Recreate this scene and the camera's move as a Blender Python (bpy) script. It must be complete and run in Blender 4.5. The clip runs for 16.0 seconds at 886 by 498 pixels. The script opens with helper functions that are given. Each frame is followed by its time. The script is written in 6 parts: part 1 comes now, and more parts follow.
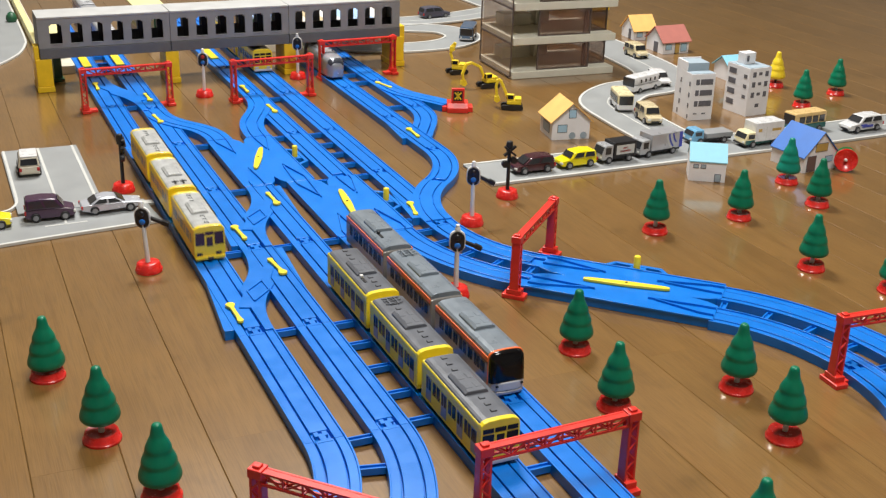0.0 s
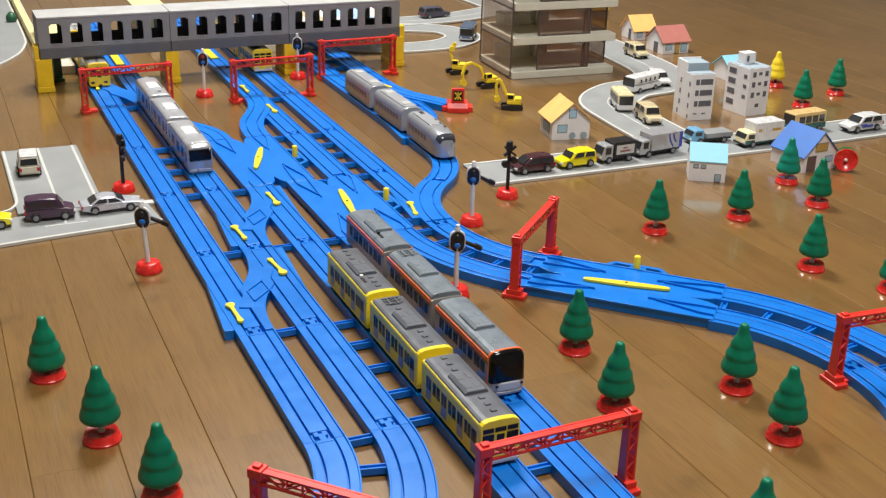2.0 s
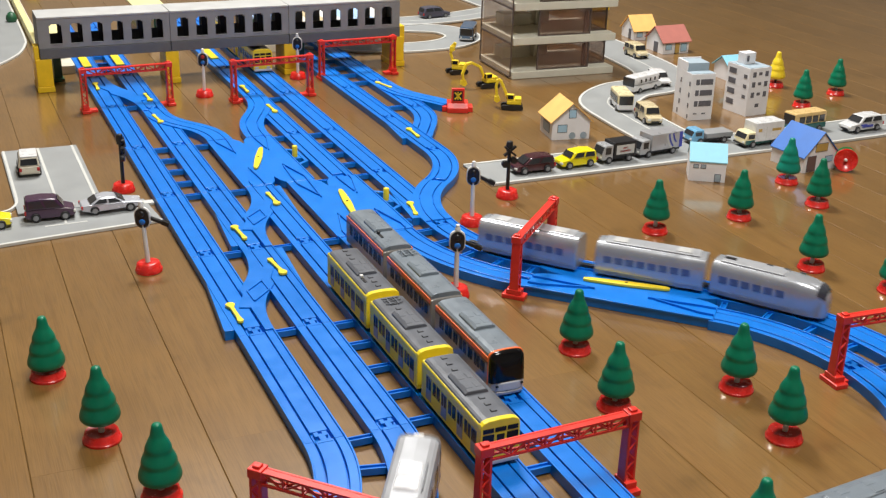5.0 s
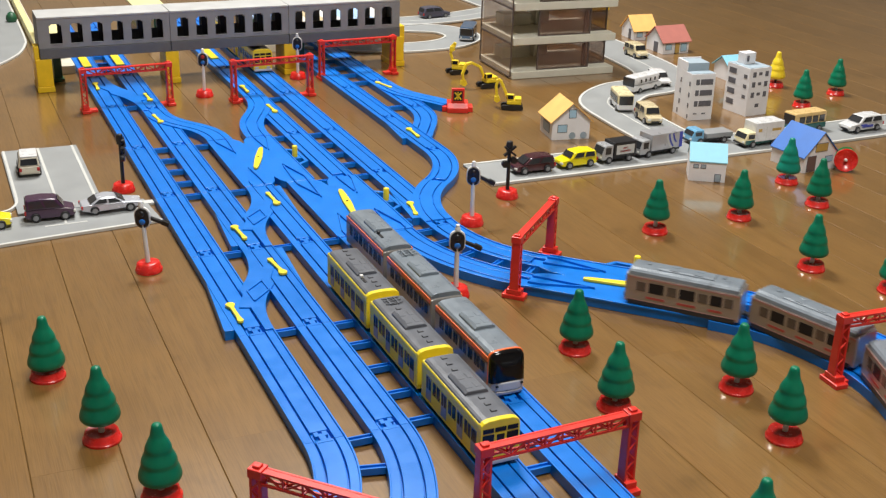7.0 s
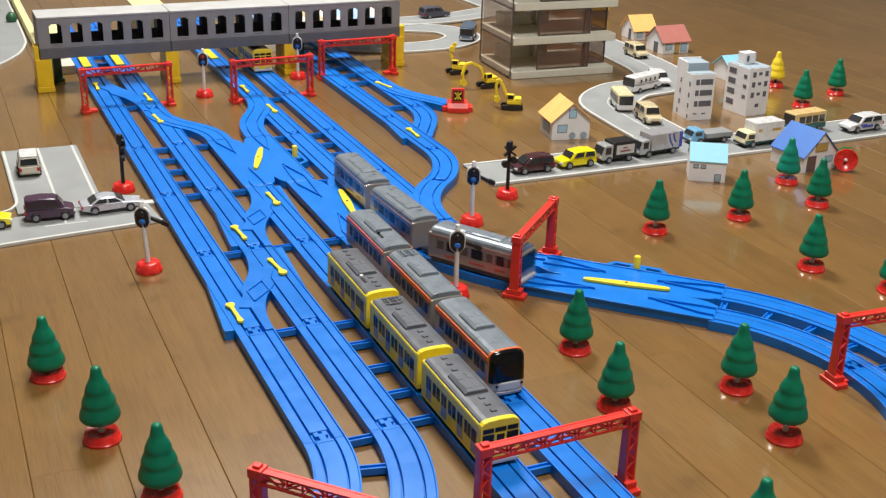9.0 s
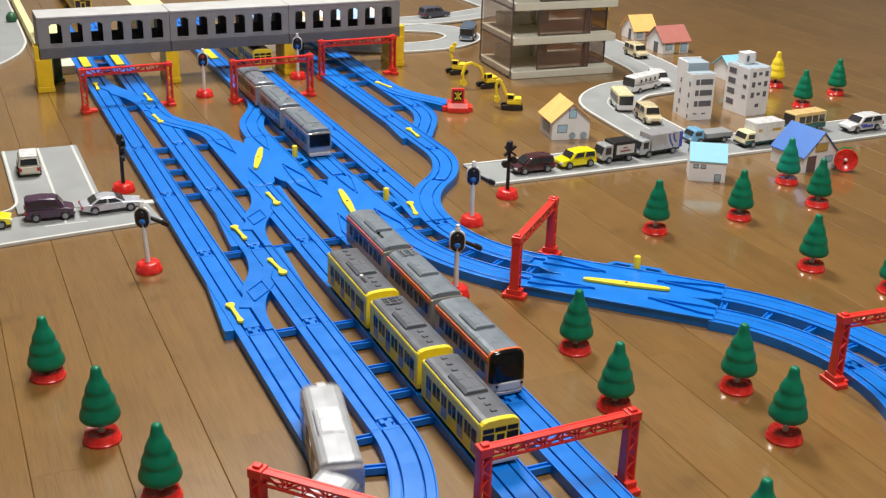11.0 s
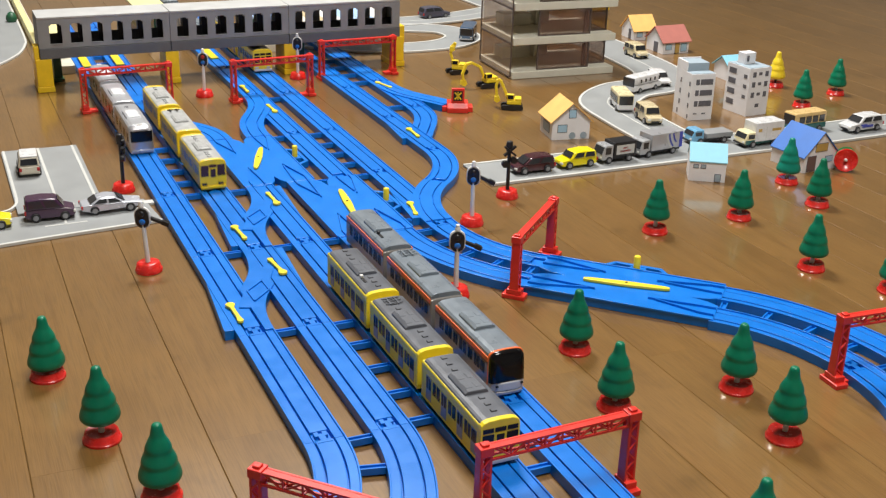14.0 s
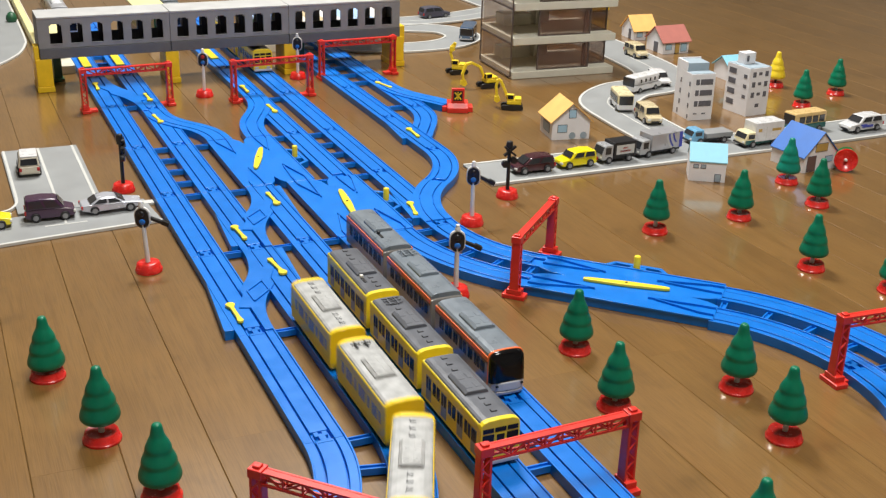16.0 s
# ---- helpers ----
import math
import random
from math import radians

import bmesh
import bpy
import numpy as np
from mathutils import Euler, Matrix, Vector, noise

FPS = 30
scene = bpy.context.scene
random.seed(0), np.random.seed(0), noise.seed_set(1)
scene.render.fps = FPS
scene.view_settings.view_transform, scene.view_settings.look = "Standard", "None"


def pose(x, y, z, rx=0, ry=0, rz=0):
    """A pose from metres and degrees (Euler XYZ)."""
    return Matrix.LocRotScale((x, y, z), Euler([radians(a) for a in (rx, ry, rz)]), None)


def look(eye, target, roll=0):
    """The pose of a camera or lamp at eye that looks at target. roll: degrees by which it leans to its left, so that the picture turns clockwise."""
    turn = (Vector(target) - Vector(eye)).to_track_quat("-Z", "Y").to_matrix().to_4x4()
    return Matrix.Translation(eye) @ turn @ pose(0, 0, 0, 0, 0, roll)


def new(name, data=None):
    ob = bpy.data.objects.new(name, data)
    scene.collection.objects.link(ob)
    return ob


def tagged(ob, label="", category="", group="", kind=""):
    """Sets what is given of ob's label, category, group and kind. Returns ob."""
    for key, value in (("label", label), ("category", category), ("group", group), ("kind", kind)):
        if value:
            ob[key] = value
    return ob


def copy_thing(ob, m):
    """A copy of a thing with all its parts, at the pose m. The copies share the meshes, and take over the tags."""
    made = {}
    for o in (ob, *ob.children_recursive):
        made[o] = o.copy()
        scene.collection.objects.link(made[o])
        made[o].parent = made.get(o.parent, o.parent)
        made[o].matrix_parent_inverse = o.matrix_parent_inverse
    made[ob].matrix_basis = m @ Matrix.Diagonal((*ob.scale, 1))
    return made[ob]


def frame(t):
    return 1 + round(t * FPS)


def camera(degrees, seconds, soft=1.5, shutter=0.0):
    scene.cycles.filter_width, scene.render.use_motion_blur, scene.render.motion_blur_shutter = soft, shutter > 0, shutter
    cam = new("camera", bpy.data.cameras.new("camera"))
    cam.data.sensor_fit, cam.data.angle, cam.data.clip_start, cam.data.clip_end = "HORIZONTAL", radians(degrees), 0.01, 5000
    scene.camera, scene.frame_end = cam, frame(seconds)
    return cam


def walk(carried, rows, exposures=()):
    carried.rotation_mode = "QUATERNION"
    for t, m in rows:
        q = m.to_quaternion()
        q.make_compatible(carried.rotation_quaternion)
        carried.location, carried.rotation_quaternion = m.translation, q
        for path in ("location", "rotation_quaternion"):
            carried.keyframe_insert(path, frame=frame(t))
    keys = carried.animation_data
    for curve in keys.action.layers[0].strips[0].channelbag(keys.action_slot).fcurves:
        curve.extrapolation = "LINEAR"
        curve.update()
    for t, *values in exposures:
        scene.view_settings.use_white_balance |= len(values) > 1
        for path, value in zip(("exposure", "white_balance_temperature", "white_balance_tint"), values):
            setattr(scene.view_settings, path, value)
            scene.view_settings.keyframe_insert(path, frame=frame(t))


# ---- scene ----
cam = camera(42.08, 16.0, soft=1.3, shutter=0.45)
EYE = look((-0.2587, -0.7998, 0.5301), (0.1239, 0.0421, 0.1495), 1.70)
walk(cam, [(0.0, EYE), (16.0, EYE)], exposures=[(0.0, 0.0), (16.0, 0.0)])

# ---- light: a closed room with one ceiling lamp and two added fills, high over the play floor ----
world = bpy.data.worlds.new("world")
world.use_nodes = True
world.node_tree.nodes["Background"].inputs[0].default_value = (0.8, 0.9, 1.0, 1)
world.node_tree.nodes["Background"].inputs[1].default_value = 0.15
scene.world = world


def area_lamp(name, x, y, z, size, power, colour):
    data = bpy.data.lights.new(name, "AREA")
    data.shape, data.size, data.energy, data.color = "DISK", size, power, colour
    ob = new(name, data)
    ob.matrix_world = pose(x, y, z)
    return ob


area_lamp("ceiling_lamp_light", 0.52, 1.72, 2.38, 0.75, 97, (1.0, 0.985, 0.95))
# These two are added fill lights that brighten the right and near sides.
area_lamp("ceiling_lamp_light", 2.8, 0.9, 2.38, 0.80, 6, (1.0, 0.985, 0.95))
area_lamp("ceiling_lamp_light", 0.34, -0.50, 2.38, 0.80, 56, (1.0, 0.985, 0.95))


# ---- materials ----
def material(name, colour, rough=0.4, metal=0.0, vary=0.12, scale=40.0, bump=0.05, coat=0.0, vary_object=0.0, fine=900.0, spec=0.5):
    m = bpy.data.materials.new(name)
    m.use_nodes = True
    nt = m.node_tree
    n, l = nt.nodes, nt.links
    b = n["Principled BSDF"]
    b.inputs["Metallic"].default_value = metal
    b.inputs["Coat Weight"].default_value = coat
    b.inputs["Coat Roughness"].default_value = 0.12
    b.inputs["Specular IOR Level"].default_value = spec
    co = n.new("ShaderNodeTexCoord")
    big = n.new("ShaderNodeTexNoise")
    big.inputs["Scale"].default_value = scale
    big.inputs["Detail"].default_value = 5
    l.new(co.outputs["Object"], big.inputs["Vector"])
    ramp = n.new("ShaderNodeMapRange")
    ramp.inputs["From Min"].default_value, ramp.inputs["From Max"].default_value = 0.3, 0.7
    ramp.inputs["To Min"].default_value, ramp.inputs["To Max"].default_value = 1 - vary, 1 + vary
    l.new(big.outputs["Fac"], ramp.inputs["Value"])
    mul = n.new("ShaderNodeVectorMath")
    mul.operation = "SCALE"
    mul.inputs[0].default_value = colour
    l.new(ramp.outputs["Result"], mul.inputs["Scale"])
    last = mul.outputs["Vector"]
    if vary_object:
        info = n.new("ShaderNodeObjectInfo")
        r2 = n.new("ShaderNodeMapRange")
        r2.inputs["To Min"].default_value, r2.inputs["To Max"].default_value = 1 - vary_object, 1 + vary_object
        l.new(info.outputs["Random"], r2.inputs["Value"])
        mul2 = n.new("ShaderNodeVectorMath")
        mul2.operation = "SCALE"
        l.new(last, mul2.inputs[0])
        l.new(r2.outputs["Result"], mul2.inputs["Scale"])
        last = mul2.outputs["Vector"]
    l.new(last, b.inputs["Base Color"])
    small = n.new("ShaderNodeTexNoise")
    small.inputs["Scale"].default_value = fine
    small.inputs["Detail"].default_value = 3
    l.new(co.outputs["Object"], small.inputs["Vector"])
    rr = n.new("ShaderNodeMapRange")
    rr.inputs["To Min"].default_value, rr.inputs["To Max"].default_value = max(0.02, rough - 0.1), min(1, rough + 0.1)
    l.new(big.outputs["Fac"], rr.inputs["Value"])
    l.new(rr.outputs["Result"], b.inputs["Roughness"])
    if bump:
        bp = n.new("ShaderNodeBump")
        bp.inputs["Strength"].default_value = bump
        bp.inputs["Distance"].default_value = 0.001
        l.new(small.outputs["Fac"], bp.inputs["Height"])
        l.new(bp.outputs["Normal"], b.inputs["Normal"])
    return m


def wood_material():
    m = material("oak_floorboard", (0.30, 0.15, 0.065), 0.32, 0, 0.10, 3.0, 0.0, 1.0)
    nt = m.node_tree
    n, l = nt.nodes, nt.links
    b = n["Principled BSDF"]
    co = n.new("ShaderNodeTexCoord")
    info = n.new("ShaderNodeObjectInfo")
    shift = n.new("ShaderNodeVectorMath")
    shift.operation = "MULTIPLY_ADD"
    shift.inputs[1].default_value = (9.0, 17.0, 5.0)
    l.new(info.outputs["Random"], shift.inputs[0])
    l.new(co.outputs["Object"], shift.inputs[2])
    mp = n.new("ShaderNodeMapping")
    mp.inputs["Scale"].default_value = (60, 2.6, 60)
    l.new(shift.outputs["Vector"], mp.inputs["Vector"])
    grain = n.new("ShaderNodeTexNoise")
    grain.inputs["Scale"].default_value = 1.0
    grain.inputs["Detail"].default_value = 6
    grain.inputs["Distortion"].default_value = 0.6
    l.new(mp.outputs["Vector"], grain.inputs["Vector"])
    mp2 = n.new("ShaderNodeMapping")
    mp2.inputs["Scale"].default_value = (760, 26, 760)
    l.new(shift.outputs["Vector"], mp2.inputs["Vector"])
    pores = n.new("ShaderNodeTexNoise")
    pores.inputs["Scale"].default_value = 1.0
    pores.inputs["Detail"].default_value = 4
    l.new(mp2.outputs["Vector"], pores.inputs["Vector"])
    ramp = n.new("ShaderNodeValToRGB")
    e = ramp.color_ramp.elements
    e[0].position, e[0].color = 0.18, (0.180, 0.091, 0.024, 1)
    e[1].position, e[1].color = 0.82, (0.232, 0.126, 0.036, 1)
    l.new(grain.outputs["Fac"], ramp.inputs["Fac"])
    mixp = n.new("ShaderNodeMixRGB")
    mixp.blend_type = "MULTIPLY"
    mixp.inputs["Fac"].default_value = 0.42
    pr = n.new("ShaderNodeMapRange")
    pr.inputs["From Min"].default_value, pr.inputs["From Max"].default_value = 0.34, 0.56
    pr.inputs["To Min"].default_value, pr.inputs["To Max"].default_value = 0.60, 1.05
    l.new(pores.outputs["Fac"], pr.inputs["Value"])
    l.new(ramp.outputs["Color"], mixp.inputs["Color1"])
    l.new(pr.outputs["Result"], mixp.inputs["Color2"])
    mott = n.new("ShaderNodeTexNoise")
    mott.inputs["Scale"].default_value, mott.inputs["Detail"].default_value = 9.0, 6
    l.new(shift.outputs["Vector"], mott.inputs["Vector"])
    mr = n.new("ShaderNodeMapRange")
    mr.inputs["From Min"].default_value, mr.inputs["From Max"].default_value = 0.3, 0.7
    mr.inputs["To Min"].default_value, mr.inputs["To Max"].default_value = 0.91, 1.09
    l.new(mott.outputs["Fac"], mr.inputs["Value"])
    b.inputs["Coat Roughness"].default_value = 0.13
    smudge = n.new("ShaderNodeTexNoise")
    smudge.inputs["Scale"].default_value, smudge.inputs["Detail"].default_value = 11.0, 6
    l.new(co.outputs["Object"], smudge.inputs["Vector"])
    sr = n.new("ShaderNodeMapRange")
    sr.inputs["From Min"].default_value, sr.inputs["From Max"].default_value = 0.60, 0.72
    sr.inputs["To Min"].default_value, sr.inputs["To Max"].default_value = 1.0, 0.76
    l.new(smudge.outputs["Fac"], sr.inputs["Value"])
    tone = n.new("ShaderNodeMapRange")
    tone.inputs["To Min"].default_value, tone.inputs["To Max"].default_value = 0.94, 1.05
    l.new(info.outputs["Random"], tone.inputs["Value"])
    sc = n.new("ShaderNodeVectorMath")
    sc.operation = "SCALE"
    l.new(mixp.outputs["Color"], sc.inputs[0])
    l.new(tone.outputs["Result"], sc.inputs["Scale"])
    sc2 = n.new("ShaderNodeVectorMath")
    sc2.operation = "SCALE"
    l.new(sc.outputs["Vector"], sc2.inputs[0])
    l.new(mr.outputs["Result"], sc2.inputs["Scale"])
    sc3 = n.new("ShaderNodeVectorMath")
    sc3.operation = "SCALE"
    l.new(sc2.outputs["Vector"], sc3.inputs[0])
    l.new(sr.outputs["Result"], sc3.inputs["Scale"])
    l.new(sc3.outputs["Vector"], b.inputs["Base Color"])
    bp = n.new("ShaderNodeBump")
    bp.inputs["Strength"].default_value, bp.inputs["Distance"].default_value = 0.25, 0.0006
    l.new(pores.outputs["Fac"], bp.inputs["Height"])
    l.new(bp.outputs["Normal"], b.inputs["Normal"])
    return m


WOOD = wood_material()
PLASTER = material("beige_wall_paper", (0.38, 0.35, 0.30), 0.8, 0, 0.05, 6, 0.1)
BLUE = material("blue_rail_plastic", (0.003, 0.164, 0.620), 0.33, 0, 0.08, 60, 0.08, 0.0, 0.05, 900, 0.42)
BLUE2 = material("blue_plate_plastic", (0.003, 0.172, 0.640), 0.33, 0, 0.08, 60, 0.08, 0.0, 0.0, 900, 0.42)
YELLOW = material("yellow_plastic", (0.88, 0.66, 0.03), 0.38, 0, 0.08, 60, 0.05)
PILLAR_Y = material("ochre_yellow_plastic", (0.90, 0.60, 0.02), 0.4, 0, 0.10, 40, 0.05)
RED = material("red_plastic", (0.72, 0.035, 0.022), 0.36, 0, 0.10, 60, 0.05)
GREEN = material("green_tree_plastic", (0.002, 0.160, 0.082), 0.36, 0, 0.15, 60, 0.10, 0, 0.06, 900, 0.36)
GREEN2 = material("dark_green_plastic", (0.02, 0.10, 0.045), 0.45, 0, 0.15, 60, 0.08)
WHITE = material("white_plastic", (0.74, 0.73, 0.70), 0.4, 0, 0.05, 60, 0.05)
CLEAR_STEM = material("translucent_stem_plastic", (0.78, 0.74, 0.70), 0.3, 0, 0.1, 60, 0.05)
BLACK = material("black_plastic", (0.015, 0.015, 0.017), 0.35, 0, 0.1, 60, 0.05)
LENS_BLUE = material("blue_lens", (0.02, 0.16, 0.55), 0.15, 0, 0.05, 60, 0.0, 0.3)
LENS_RED = material("red_lens", (0.35, 0.03, 0.02), 0.2, 0, 0.05, 60, 0.0, 0.3)
GREY = material("grey_plastic", (0.27, 0.275, 0.28), 0.45, 0, 0.08, 50, 0.08)
GREY_DARK = material("dark_grey_plastic", (0.125, 0.13, 0.14), 0.5, 0, 0.08, 50, 0.08)
GREY_LIGHT = material("light_grey_plastic", (0.55, 0.55, 0.56), 0.4, 0, 0.06, 50, 0.08)
CREAM = material("cream_plastic", (0.74, 0.69, 0.56), 0.45, 0, 0.06, 50, 0.06)


# ---- mesh helpers ----
def part(name, bm, mat, parent=None, label="", bevel=0.0, smooth=False):
    me = bpy.data.meshes.new(name)
    bmesh.ops.recalc_face_normals(bm, faces=bm.faces)
    bm.to_mesh(me)
    bm.free()
    me.materials.append(mat)
    if smooth:
        for f in me.polygons:
            f.use_smooth = len(f.vertices) <= 4
        me.set_sharp_from_angle(angle=radians(52))
    ob = new(name, me)
    ob.parent = parent
    if label:
        ob["label"] = label
    if bevel:
        bv = ob.modifiers.new("bevel", "BEVEL")
        bv.width, bv.segments, bv.limit_method = bevel, 2, "ANGLE"
        bv.angle_limit = radians(40)
    return ob


def thing(name, label, category, group="", m=None):
    ob = new(name)
    ob.empty_display_size = 0.01
    tagged(ob, label, category, group)
    if m is not None:
        ob.matrix_basis = m
    return ob


def piece(name, me, parent, m):
    """Another object on a shared mesh."""
    ob = new(name, me)
    ob.parent = parent
    ob.matrix_basis = m
    return ob


def box(bm, x0, y0, z0, x1, y1, z1):
    v = [bm.verts.new(c) for c in ((x0, y0, z0), (x1, y0, z0), (x1, y1, z0), (x0, y1, z0), (x0, y0, z1), (x1, y0, z1), (x1, y1, z1), (x0, y1, z1))]
    for f in ((3, 2, 1, 0), (4, 5, 6, 7), (0, 1, 5, 4), (1, 2, 6, 5), (2, 3, 7, 6), (3, 0, 4, 7)):
        bm.faces.new([v[i] for i in f])
    return bm


def boxes(*bs):
    bm = bmesh.new()
    for b in bs:
        box(bm, *b)
    return bm


def prism(bm, outline, z0, z1):
    lo = [bm.verts.new((x, y, z0)) for x, y in outline]
    hi = [bm.verts.new((x, y, z1)) for x, y in outline]
    n = len(outline)
    bm.faces.new(lo[::-1])
    bm.faces.new(hi)
    for i in range(n):
        bm.faces.new((lo[i], lo[(i + 1) % n], hi[(i + 1) % n], hi[i]))
    return bm


def extrude_x(bm, outline, x0, x1):
    """A (y, z) outline drawn out along x."""
    lo = [bm.verts.new((x0, y, z)) for y, z in outline]
    hi = [bm.verts.new((x1, y, z)) for y, z in outline]
    n = len(outline)
    bm.faces.new(lo[::-1])
    bm.faces.new(hi)
    for i in range(n):
        bm.faces.new((lo[i], lo[(i + 1) % n], hi[(i + 1) % n], hi[i]))
    return bm


def extrude_y(bm, outline, y0, y1):
    """An (x, z) outline drawn out along y."""
    lo = [bm.verts.new((x, y0, z)) for x, z in outline]
    hi = [bm.verts.new((x, y1, z)) for x, z in outline]
    n = len(outline)
    bm.faces.new(lo[::-1])
    bm.faces.new(hi)
    for i in range(n):
        bm.faces.new((lo[i], lo[(i + 1) % n], hi[(i + 1) % n], hi[i]))
    return bm


def lathe(bm, profile, n=24, x=0.0, y=0.0, ridge=0.0):
    """(r, z) pairs turned about a vertical axis, closed at both ends."""
    rings = []
    for r, z in profile:
        rings.append([bm.verts.new((x + r * (1 + ridge * (i % 2)) * math.cos(2 * math.pi * i / n), y + r * (1 + ridge * (i % 2)) * math.sin(2 * math.pi * i / n), z)) for i in range(n)])
    for a, b in zip(rings, rings[1:]):
        for i in range(n):
            bm.faces.new((a[i], a[(i + 1) % n], b[(i + 1) % n], b[i]))
    bm.faces.new(rings[0][::-1])
    bm.faces.new(rings[-1])
    return bm


def bar(bm, a, b, w, h):
    """A square bar from a to b, w wide and h high."""
    a, b = Vector(a), Vector(b)
    d = (b - a).normalized()
    side = d.cross(Vector((0, 1, 0) if abs(d.z) > 0.9 or abs(d.y) < 0.5 else (0, 0, 1))).normalized()
    up = side.cross(d).normalized()
    v = [bm.verts.new(c + side * (w / 2 * i) + up * (h / 2 * j)) for c in (a, b) for i, j in ((-1, -1), (1, -1), (1, 1), (-1, 1))]
    for f in ((3, 2, 1, 0), (4, 5, 6, 7), (0, 1, 5, 4), (1, 2, 6, 5), (2, 3, 7, 6), (3, 0, 4, 7)):
        bm.faces.new([v[i] for i in f])
    return bm


# ---- the room ----
bm = boxes((-3.0, -3.0, -0.06, 4.0, 4.5, -0.014))
floor = part("floor", bm, material("floor_underlay", (0.06, 0.035, 0.018), 0.8))
tagged(floor, "brown oak plank floor with a satin finish", "floor", kind="structure")
for i, (nm, b) in enumerate((("wall_south", (-3.1, -3.1, -0.05, 4.1, -3.0, 2.5)), ("wall_north", (-3.1, 4.5, -0.05, 4.1, 4.6, 2.5)), ("wall_west", (-3.1, -3.0, -0.05, -3.0, 4.5, 2.5)), ("wall_east", (4.0, -3.0, -0.05, 4.1, 4.5, 2.5)))):
    tagged(part(nm, boxes(b), PLASTER), "plain beige papered room wall", "wall", kind="structure")
tagged(part("ceiling", boxes((-3.1, -3.1, 2.5, 4.1, 4.6, 2.6)), material("white_ceiling_paper", (0.72, 0.71, 0.68), 0.85, 0, 0.04, 6, 0.1)), "plain white ceiling", "ceiling", kind="structure")

# ---- rails ----
L = 0.214   # one rail
D = 0.0597  # from track to track
RI, RO = 0.2145, 0.2742


def line_path(x0, y0, x1, y1):
    n = Vector((x1 - x0, y1 - y0)).length
    t = Vector((x1 - x0, y1 - y0)) / n
    return n, (lambda s: ((x0 + t.x * s, y0 + t.y * s), (t.x, t.y)))


def arc_path(cx, cy, r, a0, a1):
    """From angle a0 to a1, in degrees about the centre."""
    n = r * abs(radians(a1 - a0))
    sg = 1 if a1 > a0 else -1

    def at(s):
        a = radians(a0) + sg * s / r
        return (cx + r * math.cos(a), cy + r * math.sin(a)), (-sg * math.sin(a), sg * math.cos(a))
    return n, at


def ess_path(x0, y0, x1, y1, h0=(0, -1), h1=(0, -1), k=0.5):
    """A smooth bend between two headings."""
    a, d = Vector((x0, y0)), Vector((x1, y1))
    w = (d - a).length * k
    b, c = a + Vector(h0) * w, d - Vector(h1) * w
    pts = []
    for i in range(65):
        u = i / 64
        pts.append(a * (1 - u) ** 3 + b * (3 * u * (1 - u) ** 2) + c * (3 * u * u * (1 - u)) + d * u ** 3)
    cum = [0.0]
    for p, q in zip(pts, pts[1:]):
        cum.append(cum[-1] + (q - p).length)

    def at(s):
        i = 0
        while i < 63 and cum[i + 1] < s:
            i += 1
        t = (pts[i + 1] - pts[i]).normalized()
        p = pts[i] + t * (s - cum[i])
        return (p.x, p.y), (t.x, t.y)
    return cum[-1], at


def put(at, s, w, z):
    (x, y), (tx, ty) = at(s)
    return (x - ty * w, y + tx * w, z)


def strip(bm, at, s0, s1, w0, w1, z0, z1, n):
    """A slab along a path between the sideways places w0 and w1."""
    rows = []
    for i in range(n + 1):
        s = s0 + (s1 - s0) * i / n
        rows.append([bm.verts.new(put(at, s, w, z)) for w, z in ((w0, z0), (w1, z0), (w1, z1), (w0, z1))])
    for a, b in zip(rows, rows[1:]):
        for j in range(4):
            bm.faces.new((a[j], a[(j + 1) % 4], b[(j + 1) % 4], b[j]))
    bm.faces.new(rows[0][::-1])
    bm.faces.new(rows[-1])


FLAT, RIM_TOP = 0.0091, 0.0108


def profile(mid, groove=0.0036, rim=RIM_TOP):
    """Half a rail and its mirror: a thin outer rim, a wheel band, a narrow groove and the middle band."""
    half = [(0.0190, 0.0), (0.0190, rim), (0.0174, rim), (0.0174, FLAT), (0.0096, FLAT), (0.0096, groove), (0.0079, groove), (0.0079, mid)]
    return [(-0.0190, 0.0)] + half + [(-x, z) for x, z in half[:0:-1]]


def rail_mesh(bm, path, curved=False, drop=0.0, mouth=True, groove=0.0036, rim=RIM_TOP):
    """One moulded rail: two raised sides, two wheel grooves, and a lower mouth at its end for the next rail's tongue."""
    n_len, at = path
    n = 22 if curved else 2
    cut = n_len - 0.0150
    stops = [(0.00015 + (cut - 0.00015) * i / n, 0.0094) for i in range(n + 1)]
    stops += [(cut, 0.0066), (n_len - 0.00015, 0.0066)] if mouth else [(n_len - 0.00015, 0.0094)]
    rows = [[bm.verts.new(put(at, s, w, z - (drop if z else 0))) for w, z in profile(mid, groove, rim)] for s, mid in stops]
    m = len(rows[0])
    for a, b in zip(rows, rows[1:]):
        for j in range(m):
            if any((a[k].co - b[k].co).length > 1e-7 for k in (j, (j + 1) % m)):
                q = [a[j], a[(j + 1) % m], b[(j + 1) % m], b[j]]
                bm.faces.new(q)
    bm.faces.new(rows[0][::-1])
    bm.faces.new(rows[-1])
    bmesh.ops.remove_doubles(bm, verts=bm.verts, dist=1e-6)


